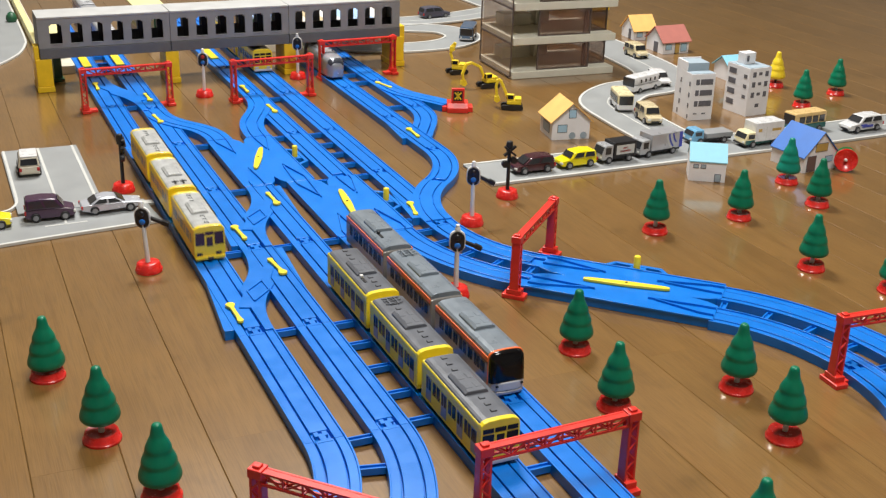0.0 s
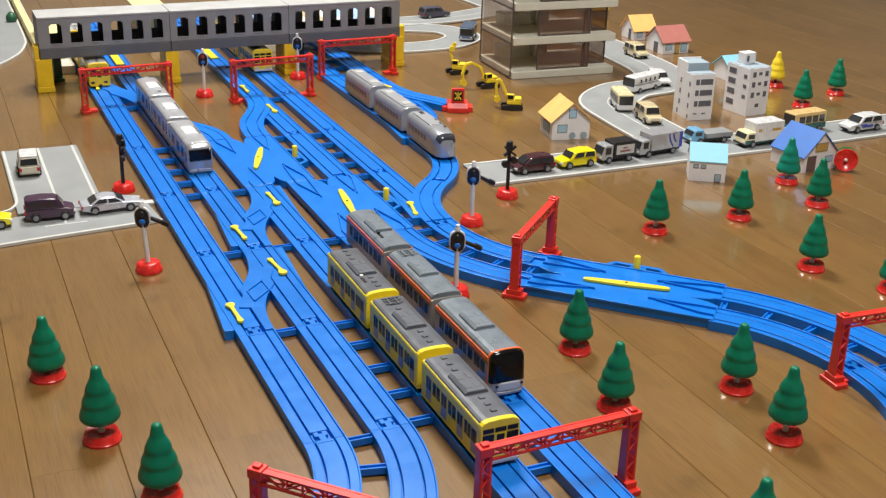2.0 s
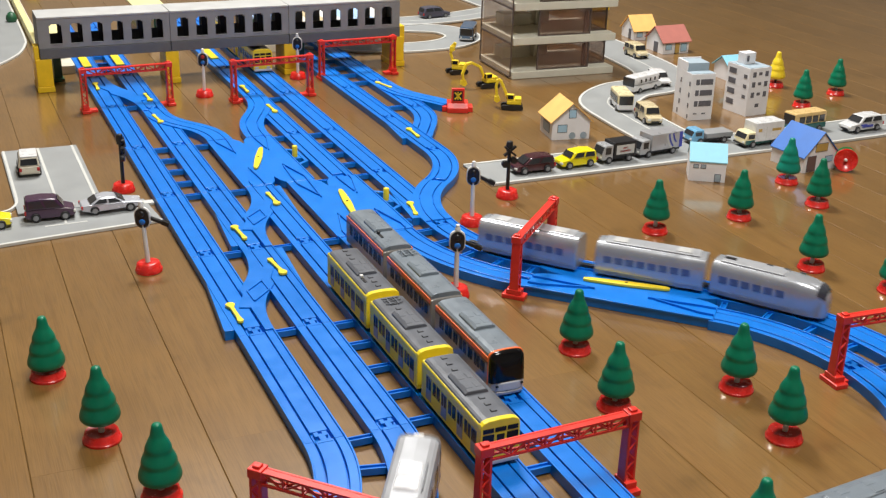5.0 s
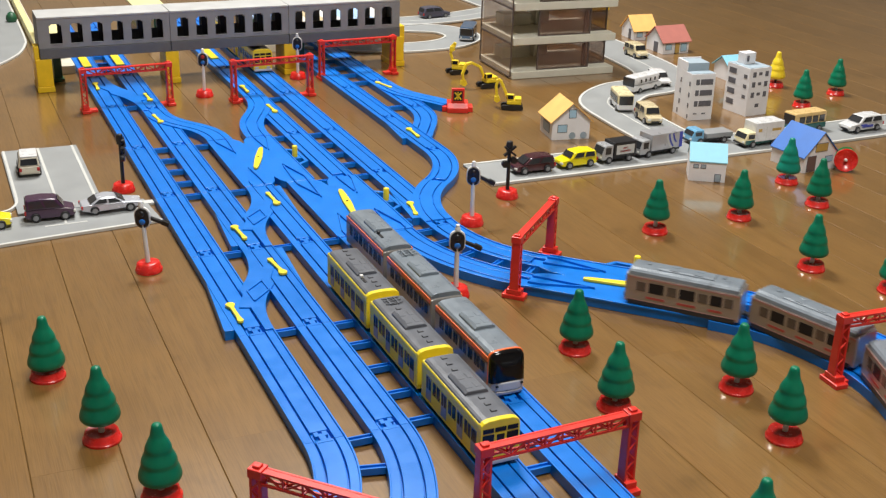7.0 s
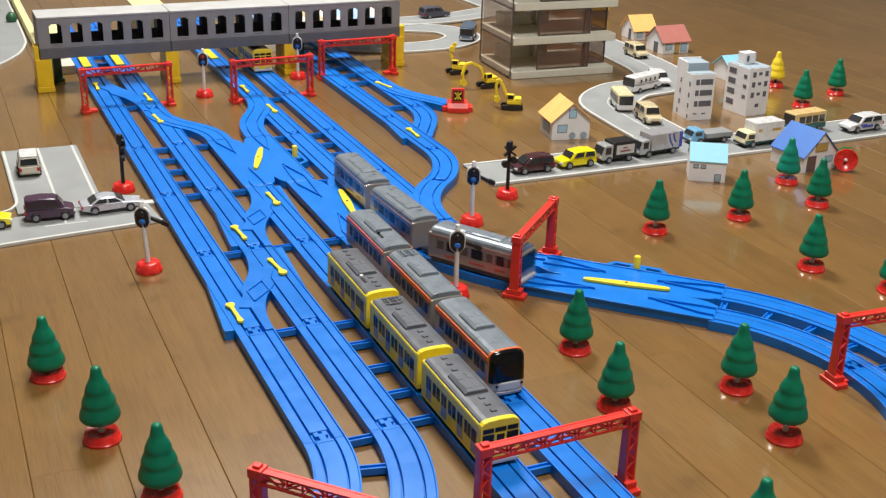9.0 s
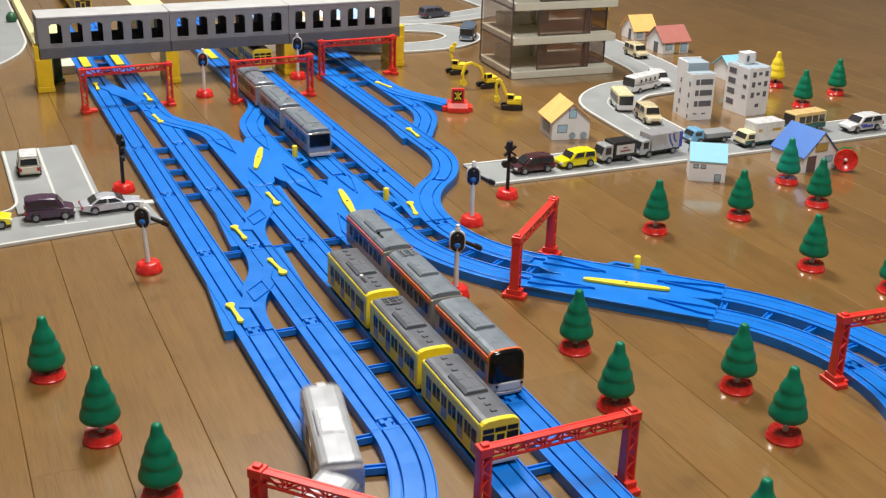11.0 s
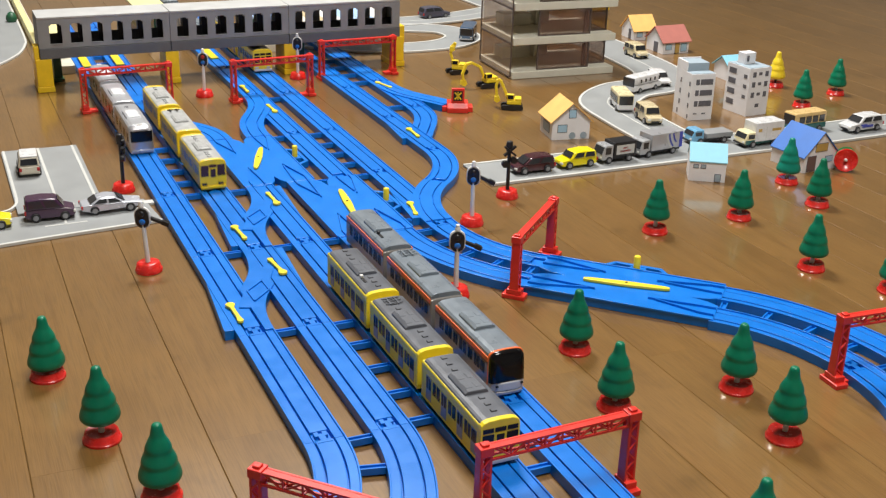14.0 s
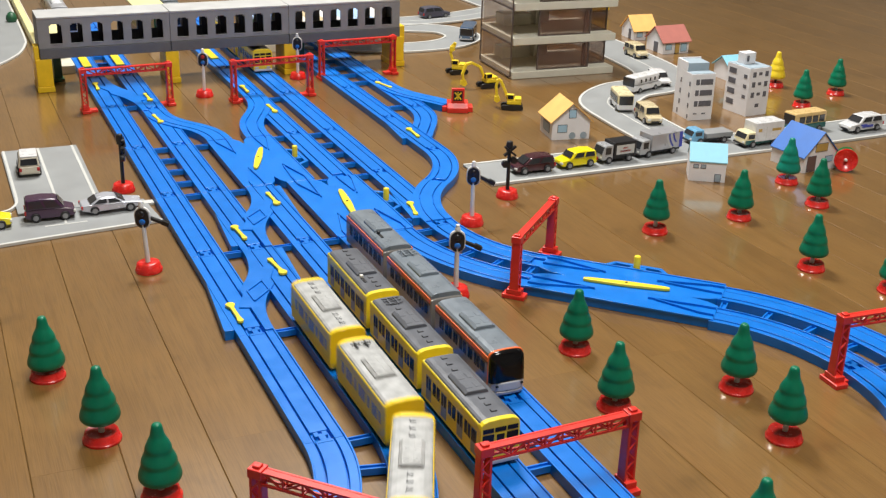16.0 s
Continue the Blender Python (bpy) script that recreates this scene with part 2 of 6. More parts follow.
def tongue(path, parent):
    """The dovetail coupling, a loose fit in the next rail's mouth."""
    n_len, at = path
    out = [(0.004, -0.0066), (0.0002, -0.0066), (0.0002, -0.0028), (-0.0065, -0.0028), (-0.0065, -0.0058), (-0.0132, -0.0058), (-0.0132, -0.0018), (-0.0098, -0.0018), (-0.0098, 0.0018), (-0.0132, 0.0018), (-0.0132, 0.0058), (-0.0065, 0.0058), (-0.0065, 0.0028), (0.0002, 0.0028), (0.0002, 0.0066), (0.004, 0.0066)]
    bm = bmesh.new()
    (x, y), (tx, ty) = at(0.0)
    pts = [(x + tx * s - ty * w, y + ty * s + tx * w) for s, w in out]
    prism(bm, pts, 0.0020, 0.0097)
    part("coupling_tongue", bm, BLUE, parent)


RAILS = []


def rail(path, curved=False, label="bright blue plastic straight toy rail on the wooden floor", drop=0.0):
    bm = bmesh.new()
    rail_mesh(bm, path, curved, drop)
    ob = tagged(part("toy_rail", bm, BLUE, None, "", 0.00035), label, "toy rail", "blue toy rails")
    RAILS.append(ob)
    tongue(path, ob)
    return ob


def straights(x, ys, x_end=None):
    for a, b in zip(ys, ys[1:]):
        rail(line_path(x, a, x if x_end is None else x_end, b))


CURVE = "bright blue plastic curved toy rail on the wooden floor"
TURN = "bright blue plastic toy turnout rail with a yellow lever"


def lever(x, y, angle, parent, size=0.88):
    """The yellow tongue of a turnout: a bar with two round heads."""
    bm = bmesh.new()
    k = size
    out = []
    for i in range(9):
        a = math.pi * (0.5 + i / 8)
        out.append((-0.0215 * k + 0.0052 * math.cos(a), 0.0052 * math.sin(a)))
    out += [(-0.013 * k, -0.0021), (0.014 * k, -0.0021)]
    for i in range(7):
        a = math.pi * (-0.5 + i / 6)
        out.append((0.0235 * k + 0.0033 * math.cos(a), 0.0033 * math.sin(a)))
    out += [(0.014 * k, 0.0021), (-0.013 * k, 0.0021)]
    prism(bm, out, 0.0, 0.0030)
    ob = part("lever", bm, YELLOW, parent, "yellow plastic turnout lever", 0.0005)
    ob.matrix_basis = pose(x, y, 0.0100, 0, 0, angle)
    return ob


def turnout(x, y0, y1, branch=None, levers=(), label=TURN):
    """A straight rail from y0 to y1 with a bent branch."""
    bm = bmesh.new()
    rail_mesh(bm, line_path(x, y0, x, y1))
    ob = tagged(part("toy_turnout", bm, BLUE, None, "", 0.00035), label, "toy rail", "blue toy rails")
    if branch:
        b2 = bmesh.new()
        rail_mesh(b2, branch, True, -0.0018, False, 0.0062, FLAT + 0.0002)
        part("branch", b2, BLUE2, ob, "", 0.0004)
    tongue(line_path(x, y0, x, y1), ob)
    for lx, ly, la in levers:
        lever(lx, ly, la, ob)
    RAILS.append(ob)
    return ob


def link_plate(path, parent):
    """The flat web of a crossover between two parallel tracks; it leaves their outer grooves open."""
    n_len, at = path
    (xa, _), _ = at(0.0)
    (xb, _), _ = at(n_len)
    lo_x, hi_x = min(xa, xb), max(xa, xb)
    bm = bmesh.new()
    rows = []
    for i in range(49):
        (x, y), _ = at(n_len * i / 48)
        lo, hi = max(x - 0.0190, lo_x + 0.0098), min(x + 0.0190, hi_x - 0.0098)
        if min(abs(x - xa), abs(x - xb)) > 0.0075:
            lo, hi = min(lo, x - 0.0100), max(hi, x + 0.0100)
        rows.append([bm.verts.new(p) for p in ((lo, y, 0.0), (hi, y, 0.0), (hi, y, 0.0110), (lo, y, 0.0110))])
    for a, b in zip(rows, rows[1:]):
        for j in range(4):
            bm.faces.new((a[j], a[(j + 1) % 4], b[(j + 1) % 4], b[j]))
    bm.faces.new(rows[0][::-1])
    bm.faces.new(rows[-1])
    part("crossing_web", bm, BLUE, parent, "flat blue crossing web", 0.0004)


def cross_bars(x0, x1, ys, parent):
    """The bars between two tracks of a double rail."""
    me = None
    for y in ys:
        if me is None:
            bm = boxes((x0 + 0.0188, -0.0034, 0.002, x1 - 0.0188, 0.0034, 0.0060), (x0 + 0.0188, -0.0034, 0.0060, x1 - 0.0188, -0.0020, 0.0082), (x0 + 0.0188, 0.0020, 0.0060, x1 - 0.0188, 0.0034, 0.0082))
            ob = part("cross_bar", bm, BLUE, parent)
            ob.matrix_basis = pose(0, y, 0)
            me = ob.data
        else:
            piece("cross_bar", me, parent, pose(0, y, 0))


def grid(k):
    return k * L


X1, X2, X3, X4, X5, X6 = 0.0, D, 2 * D + 0.001, 3 * D + 0.001, 4 * D - 0.001, 5 * D - 0.001
X7, X8 = 0.411, 0.478
# track one and two, from under the station towards the near bend
straights(X1, (1.95, 1.74, 1.53, 1.31))
link_plate(ess_path(X1, 1.30, X2, 1.06), turnout(X1, 1.31, 1.10, None, [(X1 - 0.006, 1.237, -92)]))
straights(X1, (1.10, 0.86, 0.642))
straights(X1, (0.642, 0.428))
turnout(X1, grid(2), grid(1), None, [(X1 - 0.009, 0.263, -89)])
straights(X1, (grid(1), 0.0))
straights(X2, (1.95, 1.74, 1.53, 1.31))
straights(X2, (1.31, 1.07))
turnout(X2, 1.07, 0.86, ess_path(X2, 1.05, X3, 0.862), [(X2 + 0.004, 1.138, 92), (X2 - 0.006, 1.002, 95)])
straights(X2, (0.86, 0.642))
turnout(X2, grid(3), grid(2), None, [(X2 - 0.008, 0.480, -87)])
link_plate(ess_path(X2, grid(2) - 0.002, X1, grid(1) + 0.002), turnout(X2, grid(2), grid(1), None, [(X2 + 0.005, 0.365, 95)]))
straights(X2, (grid(1), 0.0))
b = rail(arc_path(-RI, 0, RI, 0, -45), True, CURVE)
rail(arc_path(-RI, 0, RO, 0, -45), True, CURVE)
rail(arc_path(-RI, 0, RI, -45, -90), True, CURVE)
rail(arc_path(-RI, 0, RO, -45, -90), True, CURVE)
rail(line_path(-RI, -RI, -RI - L * 3, -RI))
rail(line_path(-RI, -RO, -RI - L * 3, -RO))
# track three and four
link_plate(ess_path(X3, grid(3) - 0.002, X2, grid(2) + 0.002), turnout(X3, grid(3), grid(2), None, [(X3 + 0.002, 0.583, 91)]))
straights(X3, (grid(2), grid(1), 0.0, -grid(1), -grid(2)))
straights(X4, (grid(2), grid(1), 0.0, -grid(1), -grid(2)))
# track five and six under the station
straights(X5, (1.95, 1.74, 1.53, 1.31))
turnout(X5, 1.31, 1.10, None, [(X5 - 0.005, 1.142, -91)])
turnout(X5, 1.10, 0.86, ess_path(X5 - 0.001, 1.10, X4, 0.862), [(X5 + 0.004, 1.005, 91)])
straights(X5, (0.86, grid(3)))
straights(X6, (1.95, 1.74, 1.53, 1.31))
straights(X6, (1.31, 1.10, 0.86, grid(3)))
# track seven and eight, and the bend that joins track six
straights(X7, (1.95, 1.74, 1.53, 1.31, 1.10, 0.90))
RS = 0.194
turnout(X7, 0.90, 0.715, None, [(X7 + 0.001, 0.802, -92)])
rail(arc_path(X7 - RS, 0.715, RS, 0, -45), True, CURVE)
turnout(X6, grid(3), grid(2), arc_path(X6 + RS, 0.715 - 2 * RS * math.sin(radians(45)), RS, 135, 180), [(X6 - 0.016, 0.487, -102)])
straights(X8, (1.95, 1.74, 1.53, 1.31, 1.13))
turnout(X8, 1.13, 0.95, ess_path(X8 + 0.001, 1.12, 0.536, 0.945, (0, -1), (0.45, -0.9)), [(X8 - 0.003, 1.094, -76)])
rail(ess_path(X8, 0.95, X7 + 0.006, 0.785, (0, -1), (-0.45, -0.89), 0.42), True, CURVE, 0.0006)
# right-hand double bend
CX, CY = X6 + RI, grid(2)
rail(arc_path(CX, CY, RI, 180, 225), True, CURVE)
rail(arc_path(CX, CY, RO, 180, 225), True, CURVE)
Q = math.sqrt(0.5)
PA = (CX - RI * Q, CY - RI * Q)      # plate corner, inner track
PB = (CX - RO * Q, CY - RO * Q)
PL_LEN = 0.207
EA = (PA[0] + PL_LEN * Q, PA[1] - PL_LEN * Q)
EB = (PB[0] + PL_LEN * Q, PB[1] - PL_LEN * Q)
CX2, CY2 = EA[0] - RO * Q - 0.006, EA[1] - RO * Q
rail(arc_path(CX2, CY2, RO, 45, 0), True, CURVE)
rail(arc_path(CX2, CY2, RI, 45, 0), True, CURVE)
rail(arc_path(CX2, CY2, RO, 0, -45), True, CURVE)
rail(arc_path(CX2, CY2, RI, 0, -45), True, CURVE)


def crossover_plate(m, length=0.214, swing=0):
    """A wide flat plate with four rail mouths, a pointer in the middle and a knob at its side. Local: y along, x across, middle at 0."""
    ob = thing("crossover_plate", "flat bright blue plastic crossover plate with yellow pointer", "toy rail", "blue crossover plates", m)
    hl, hw, d = length / 2, D / 2 + 0.019, D / 2
    bm = bmesh.new()
    out = [(-hw, -hl), (-d + 0.019, -hl), (-d + 0.026, -hl + 0.012), (0, -hl + 0.030), (d - 0.026, -hl + 0.012), (d - 0.019, -hl), (hw, -hl), (hw, hl), (d - 0.019, hl), (d - 0.026, hl - 0.012), (0, hl - 0.030), (-d + 0.026, hl - 0.012), (-d + 0.019, hl), (-hw, hl)]
    prism(bm, out, 0.0, 0.0105)
    part("plate", bm, BLUE2, ob, "", 0.0007)
    for sx in (-1, 1):
        for sy in (-1, 1):
            for dx in (-0.0088, 0.0088):
                bm = bmesh.new()
                bar(bm, (sx * d + dx, sy * (hl - 0.001), 0.0112), (sx * d + dx, sy * (hl - 0.016), 0.0112), 0.0017, 0.0036)
                bar(bm, (sx * d + dx, sy * (hl - 0.0155), 0.0112), (sx * (d - 0.005) + dx * 0.06, sy * (hl - 0.066 - (0.008 if dx > 0 else 0.0)), 0.0112), 0.0016, 0.0036)
                part("guide_rib", bm, BLUE, ob)
        part("rim", boxes((sx * hw - 0.0014, -hl + 0.001, 0.0098, sx * hw + 0.0006, hl - 0.001, 0.0118)), BLUE2, ob, "", 0.0004)
    bm = bmesh.new()
    out = [(-0.002, -0.048), (0.002, -0.048), (0.0036, -0.042), (0.0052, -0.008), (0.0052, 0.008), (0.0036, 0.042), (0.002, 0.048), (-0.002, 0.048), (-0.0036, 0.042), (-0.0052, 0.008), (-0.0052, -0.008), (-0.0036, -0.042)]
    prism(bm, out, 0.0106, 0.0142)
    part("pointer", bm, YELLOW, ob, "long yellow plastic pointer", 0.0009).matrix_basis = pose(0, 0, 0, 0, 0, swing)
    part("pivot_pin", lathe(bmesh.new(), [(0.0016, 0.0139), (0.0016, 0.0147)], 10), BLACK, ob)
    tab = bmesh.new()
    for p, q in (((hw - 0.001, -0.038), (hw + 0.0150, -0.026)), ((hw + 0.0150, -0.0275), (hw + 0.0150, 0.0275)), ((hw + 0.0150, 0.026), (hw - 0.001, 0.038))):
        bar(tab, (p[0], p[1], 0.0050), (q[0], q[1], 0.0050), 0.0052, 0.0098)
    box(tab, hw - 0.001, -0.0100, 0.0, hw + 0.0125, 0.0085, 0.0092)
    part("lever_tab", tab, BLUE2, ob, "open blue tab round the knob", 0.0004)
    part("knob", lathe(bmesh.new(), [(0.0040, 0.0090), (0.0040, 0.0245), (0.0034, 0.0254)], 16, hw + 0.0055), YELLOW, ob, "round yellow plastic knob", 0.0003, True)
    return ob


crossover_plate(pose((X3 + X4) / 2, (0.862 + grid(3)) / 2, 0), 0.862 - grid(3), -20)
crossover_plate(pose((X4 + X5) / 2, grid(2.5), 0), L, -8)
crossover_plate(pose((PA[0] + EB[0]) / 2, (PA[1] + EB[1]) / 2, 0, 0, 0, 45), PL_LEN, 7)
for x0, x1, ys in ((X1, X2, [0.642, 0.695, 0.748, 0.801, 0.855]), (X1, X2, [0.214, 0.43, 1.10]), (X1, X2, [1.36, 1.42, 1.48, 1.6]), (X2, X3, [0.006, 0.057, 0.109, 0.161, 0.21]), (X2, X3, [0.43, 0.638, 0.852]), (X3, X4, [-0.21, -0.155, -0.10, -0.045, 0.006, 0.06, 0.11, 0.16, 0.21, 0.43]), (X5, X6, [0.645, 0.70, 0.75, 0.80, 0.855]), (X5, X6, [0.46, 1.08]), (X4, X5, [0.64, 0.856]), (X7, X8, [0.965, 1.14, 1.2, 1.26, 1.32])):
    cross_bars(x0, x1, ys, RAILS[0])


def ring_bars(cx, cy, angles):
    for a in angles:
        bm = boxes((RI + 0.0188, -0.0034, 0.002, RO - 0.0188, 0.0034, 0.0060), (RI + 0.0188, -0.0034, 0.0060, RO - 0.0188, -0.0020, 0.0082), (RI + 0.0188, 0.0020, 0.0060, RO - 0.0188, 0.0034, 0.0082))
        part("cross_bar", bm, BLUE, RAILS[0]).matrix_basis = pose(cx, cy, 0, 0, 0, a)


ring_bars(-RI, 0, (-1.2, -12, -24, -35))
ring_bars(CX, CY, (182, 192, 203, 213, 223))
ring_bars(CX2, CY2, (43, 32, 21, 10, -1))


def lever_shelf(pts, parent):
    part("lever_shelf", prism(bmesh.new(), pts, 0.0, 0.0107), BLUE2, parent, "", 0.0004)


lever_shelf([(X1 - 0.0192, 0.350), (X1 - 0.0290, 0.232), (X1 - 0.0290, 0.226), (X1 - 0.0192, 0.226)], RAILS[0])
lever_shelf([(X2 - 0.0192, 0.560), (X2 - 0.0275, 0.448), (X2 - 0.0275, 0.442), (X2 - 0.0192, 0.442)], RAILS[0])
lever_shelf([(X2 + 0.0192, 0.300), (X2 + 0.0192, 0.420), (X2 + 0.0275, 0.420), (X2 + 0.0275, 0.414)], RAILS[0])
lever_shelf([(X3 + 0.0192, 0.515), (X3 + 0.0192, 0.632), (X3 + 0.0265, 0.632), (X3 + 0.0265, 0.626)], RAILS[0])
lever_shelf([(X6 - 0.0192, 0.560), (X6 - 0.0290, 0.462), (X6 - 0.0290, 0.456), (X6 - 0.0192, 0.456)], RAILS[0])
lever_shelf([(X7 - 0.0192, 0.870), (X7 - 0.0260, 0.785), (X7 - 0.0260, 0.780), (X7 - 0.0192, 0.780)], RAILS[0])
for cx, cy in ((0.0280, 0.3085), (0.0855, 0.5240)):
    bm = bmesh.new()
    c = [(-0.0115, 0.002), (0.0105, 0.024), (0.0115, -0.002), (-0.0105, -0.025)]
    for a, b in zip(c, c[1:] + c[:1]):
        bar(bm, (a[0], a[1], 0.0), (b[0], b[1], 0.0), 0.0016, 0.0022)
    part("coupling_frame", bm, BLUE, RAILS[0]).matrix_basis = pose(cx, cy, 0.0116)
# ---- trees ----
def toy_tree(label, crown_mat, base_mat, stem_mat):
    ob = thing("toy_tree", label, "toy tree", "plastic toy trees")
    part("base", lathe(bmesh.new(), [(0.0164, 0.0), (0.0164, 0.0022), (0.0153, 0.0030), (0.0142, 0.0082), (0.0134, 0.0090), (0.0112, 0.0086), (0.0060, 0.0080), (0.0020, 0.0080)], 28), base_mat, ob, "", 0.0, True)
    part("stem", lathe(bmesh.new(), [(0.0026, 0.0068), (0.0025, 0.0190)], 10), stem_mat, ob, "pale translucent stem", 0, True)
    prof = [(0.0040, 0.0170), (0.0144, 0.0173), (0.0161, 0.0189), (0.0167, 0.0210), (0.0165, 0.0232), (0.0155, 0.0266), (0.0143, 0.0298), (0.0138, 0.0312), (0.0136, 0.0326), (0.0138, 0.0342), (0.0134, 0.0362), (0.0122, 0.0392), (0.0108, 0.0420), (0.0105, 0.0432), (0.0103, 0.0444), (0.0103, 0.0456), (0.0098, 0.0476), (0.0086, 0.0506), (0.0069, 0.0540), (0.0059, 0.0560), (0.0053, 0.0582), (0.0045, 0.0628), (0.0040, 0.0652), (0.0030, 0.0667), (0.0012, 0.0672)]
    part("crown", lathe(bmesh.new(), prof, 72, 0, 0, 0.020), crown_mat, ob, "", 0, True)
    return ob


RED_CLEAR = material("red_glossy_plastic", (0.66, 0.028, 0.022), 0.26, 0, 0.16, 120, 0.04, 0.05)
TEAL_GREEN = material("teal_green_tree_plastic", (0.006, 0.23, 0.16), 0.36, 0, 0.15, 60, 0.10, 0, 0.06, 900, 0.36)
RED_CLEAR.node_tree.nodes["Principled BSDF"].inputs["Subsurface Weight"].default_value = 0.5
RED_CLEAR.node_tree.nodes["Principled BSDF"].inputs["Subsurface Scale"].default_value = 0.008
T = "green plastic toy conifer tree on a red round base"
first = toy_tree(T, GREEN, RED_CLEAR, CLEAR_STEM)
TREES = [(-0.200, 0.217), (-0.170, 0.088), (-0.140, -0.015), (0.291, 0.088), (0.268, -0.024), (0.547, 0.338), (0.395, -0.036), (0.380, -0.124), (0.681, 0.342), (0.838, 0.438), (0.815, 0.346), (0.657, 0.172), (1.143, 0.770), (1.264, 0.820), (0.700, 0.086), (0.252, -0.249)]
LIFT = {(-0.170, 0.088): 0.003, (0.380, -0.124): 0.004, (0.395, -0.036): 0.002, (0.547, 0.338): 0.003, (0.657, 0.172): 0.002}
LEAN = [-4, 0, 1, 1, -1, 0, -3, -2, -3, -1, -2, -2, -1, -2, 0, 0]
for (x, y), a in zip(TREES[1:], LEAN[1:]):
    c = copy_thing(first, pose(x + (0.004 if x > 0.5 else 0.0), y - 0.005, 0, 0, 0, 37 * a))
    for o in c.children:
        if o.name.startswith("crown"):
            o.location.z += LIFT.get((x, y), 0.0)
            if (x, y) == (0.838, 0.438):
                o.data = o.data.copy()
                o.data.materials[0] = TEAL_GREEN
                tagged(c, "teal green plastic toy conifer tree on a red base", "toy tree", "plastic toy trees")
for o in first.children:
    if o.name.startswith("crown"):
        o.location.z -= 0.0045
first.matrix_basis = pose(TREES[0][0], TREES[0][1] - 0.005, 0)
t2 = toy_tree("bright yellow plastic toy conifer tree on a red base", YELLOW, RED_CLEAR, BLACK)
t2.matrix_basis = pose(1.195, 0.899, 0)
t3 = toy_tree("green plastic toy conifer tree on a green base", GREEN, material("green_base_plastic", (0.02, 0.30, 0.06), 0.3), BLACK)
t3.matrix_basis = pose(1.10, 0.465, 0)


# ---- gantries ----
def gantry(x0, y0, x1, y1, h=0.074, deep=0.016):
    """A red lattice gantry between two feet."""
    a, b = Vector((x0, y0)), Vector((x1, y1))
    n = (b - a).length
    ang = math.degrees(math.atan2(b.y - a.y, b.x - a.x))
    ob = thing("gantry", "red plastic lattice catenary gantry standing over the rails", "toy gantry", "red gantries", pose(x0, y0, 0, 0, 0, ang))
    for s, nm in ((0, 1), (n, -1)):
        bm = boxes((s - 0.007, -0.013, 0, s + 0.007, 0.013, 0.005), (s - 0.0055, -0.0085, 0.005, s + 0.0055, 0.0085, 0.011), (min(s - nm * 0.006, s + nm * 0.019), -0.0065, 0, max(s - nm * 0.006, s + nm * 0.019), 0.0065, 0.0050))
        part("foot", bm, RED, ob, "", 0.0008)
        bm = bmesh.new()
        w = 0.0042
        for i in (-1, 1):
            for j in (-1, 1):
                bar(bm, (s + i * w, j * w, 0.010), (s + i * w * 0.85, j * w * 0.9, h - 0.008), 0.0018, 0.0018)
        k = 6
        for q in range(k):
            z0, z1 = 0.012 + (h - 0.022) * q / k, 0.012 + (h - 0.022) * (q + 1) / k
            for j in (-1, 1):
                sg = 1 if (q + (j > 0)) % 2 else -1
                bar(bm, (s - sg * w, j * w, z0), (s + sg * w, j * w, z1), 0.0012, 0.0012)
        for i in (-1, 1):
            box(bm, s + i * w - 0.0008, -w, 0.010, s + i * w + 0.0008, w, h - 0.008)
        part("post", bm, RED, ob)
        part("post_cap", boxes((s - 0.0058, -0.0055, h - 0.0085, s + 0.0058, 0.0055, h - 0.001), (s - 0.003, -0.003, h - 0.001, s + 0.003, 0.003, h + 0.001)), RED, ob, "", 0.0006)
    bm = bmesh.new()
    z0, z1 = h - 0.0125, h - 0.003
    for j in (-0.0032, 0.0032):
        bar(bm, (0.004, j, z0), (n - 0.004, j, z0), 0.0018, 0.0018)
        bar(bm, (0.004, j, z1), (n - 0.004, j, z1), 0.0018, 0.0018)
        k = max(4, round(n / 0.017))
        for q in range(k):
            a0, a1 = 0.006 + (n - 0.012) * q / k, 0.006 + (n - 0.012) * (q + 1) / k
            bar(bm, (a1, j, z0), (a1, j, z1), 0.0013, 0.0013)
            bar(bm, (a0, j, z0 if q % 2 else z1), (a1, j, z1 if q % 2 else z0), 0.0013, 0.0013)
    for q in range(0, 9):
        s = 0.006 + (n - 0.012) * q / 8
        bar(bm, (s, -0.0032, z0), (s, 0.0032, z0), 0.0012, 0.0012)
    box(bm, 0.004, -0.0032, z1 - 0.0007, n - 0.004, 0.0032, z1 + 0.0006)
    part("lattice_beam", bm, RED, ob)
    return ob


gantry(-0.0415, 1.115, 0.0985, 1.121)
gantry(0.204, 1.102, 0.342, 1.109)
gantry(0.396, 1.208, 0.539, 1.212)
gantry(0.292, 0.218, 0.3875, 0.3115)
gantry(0.4905, -0.066, 0.632, -0.074)
gantry(0.076, -0.148, 0.207, -0.144)
gantry(-0.0866, -0.1146, 0.0095, -0.2168)


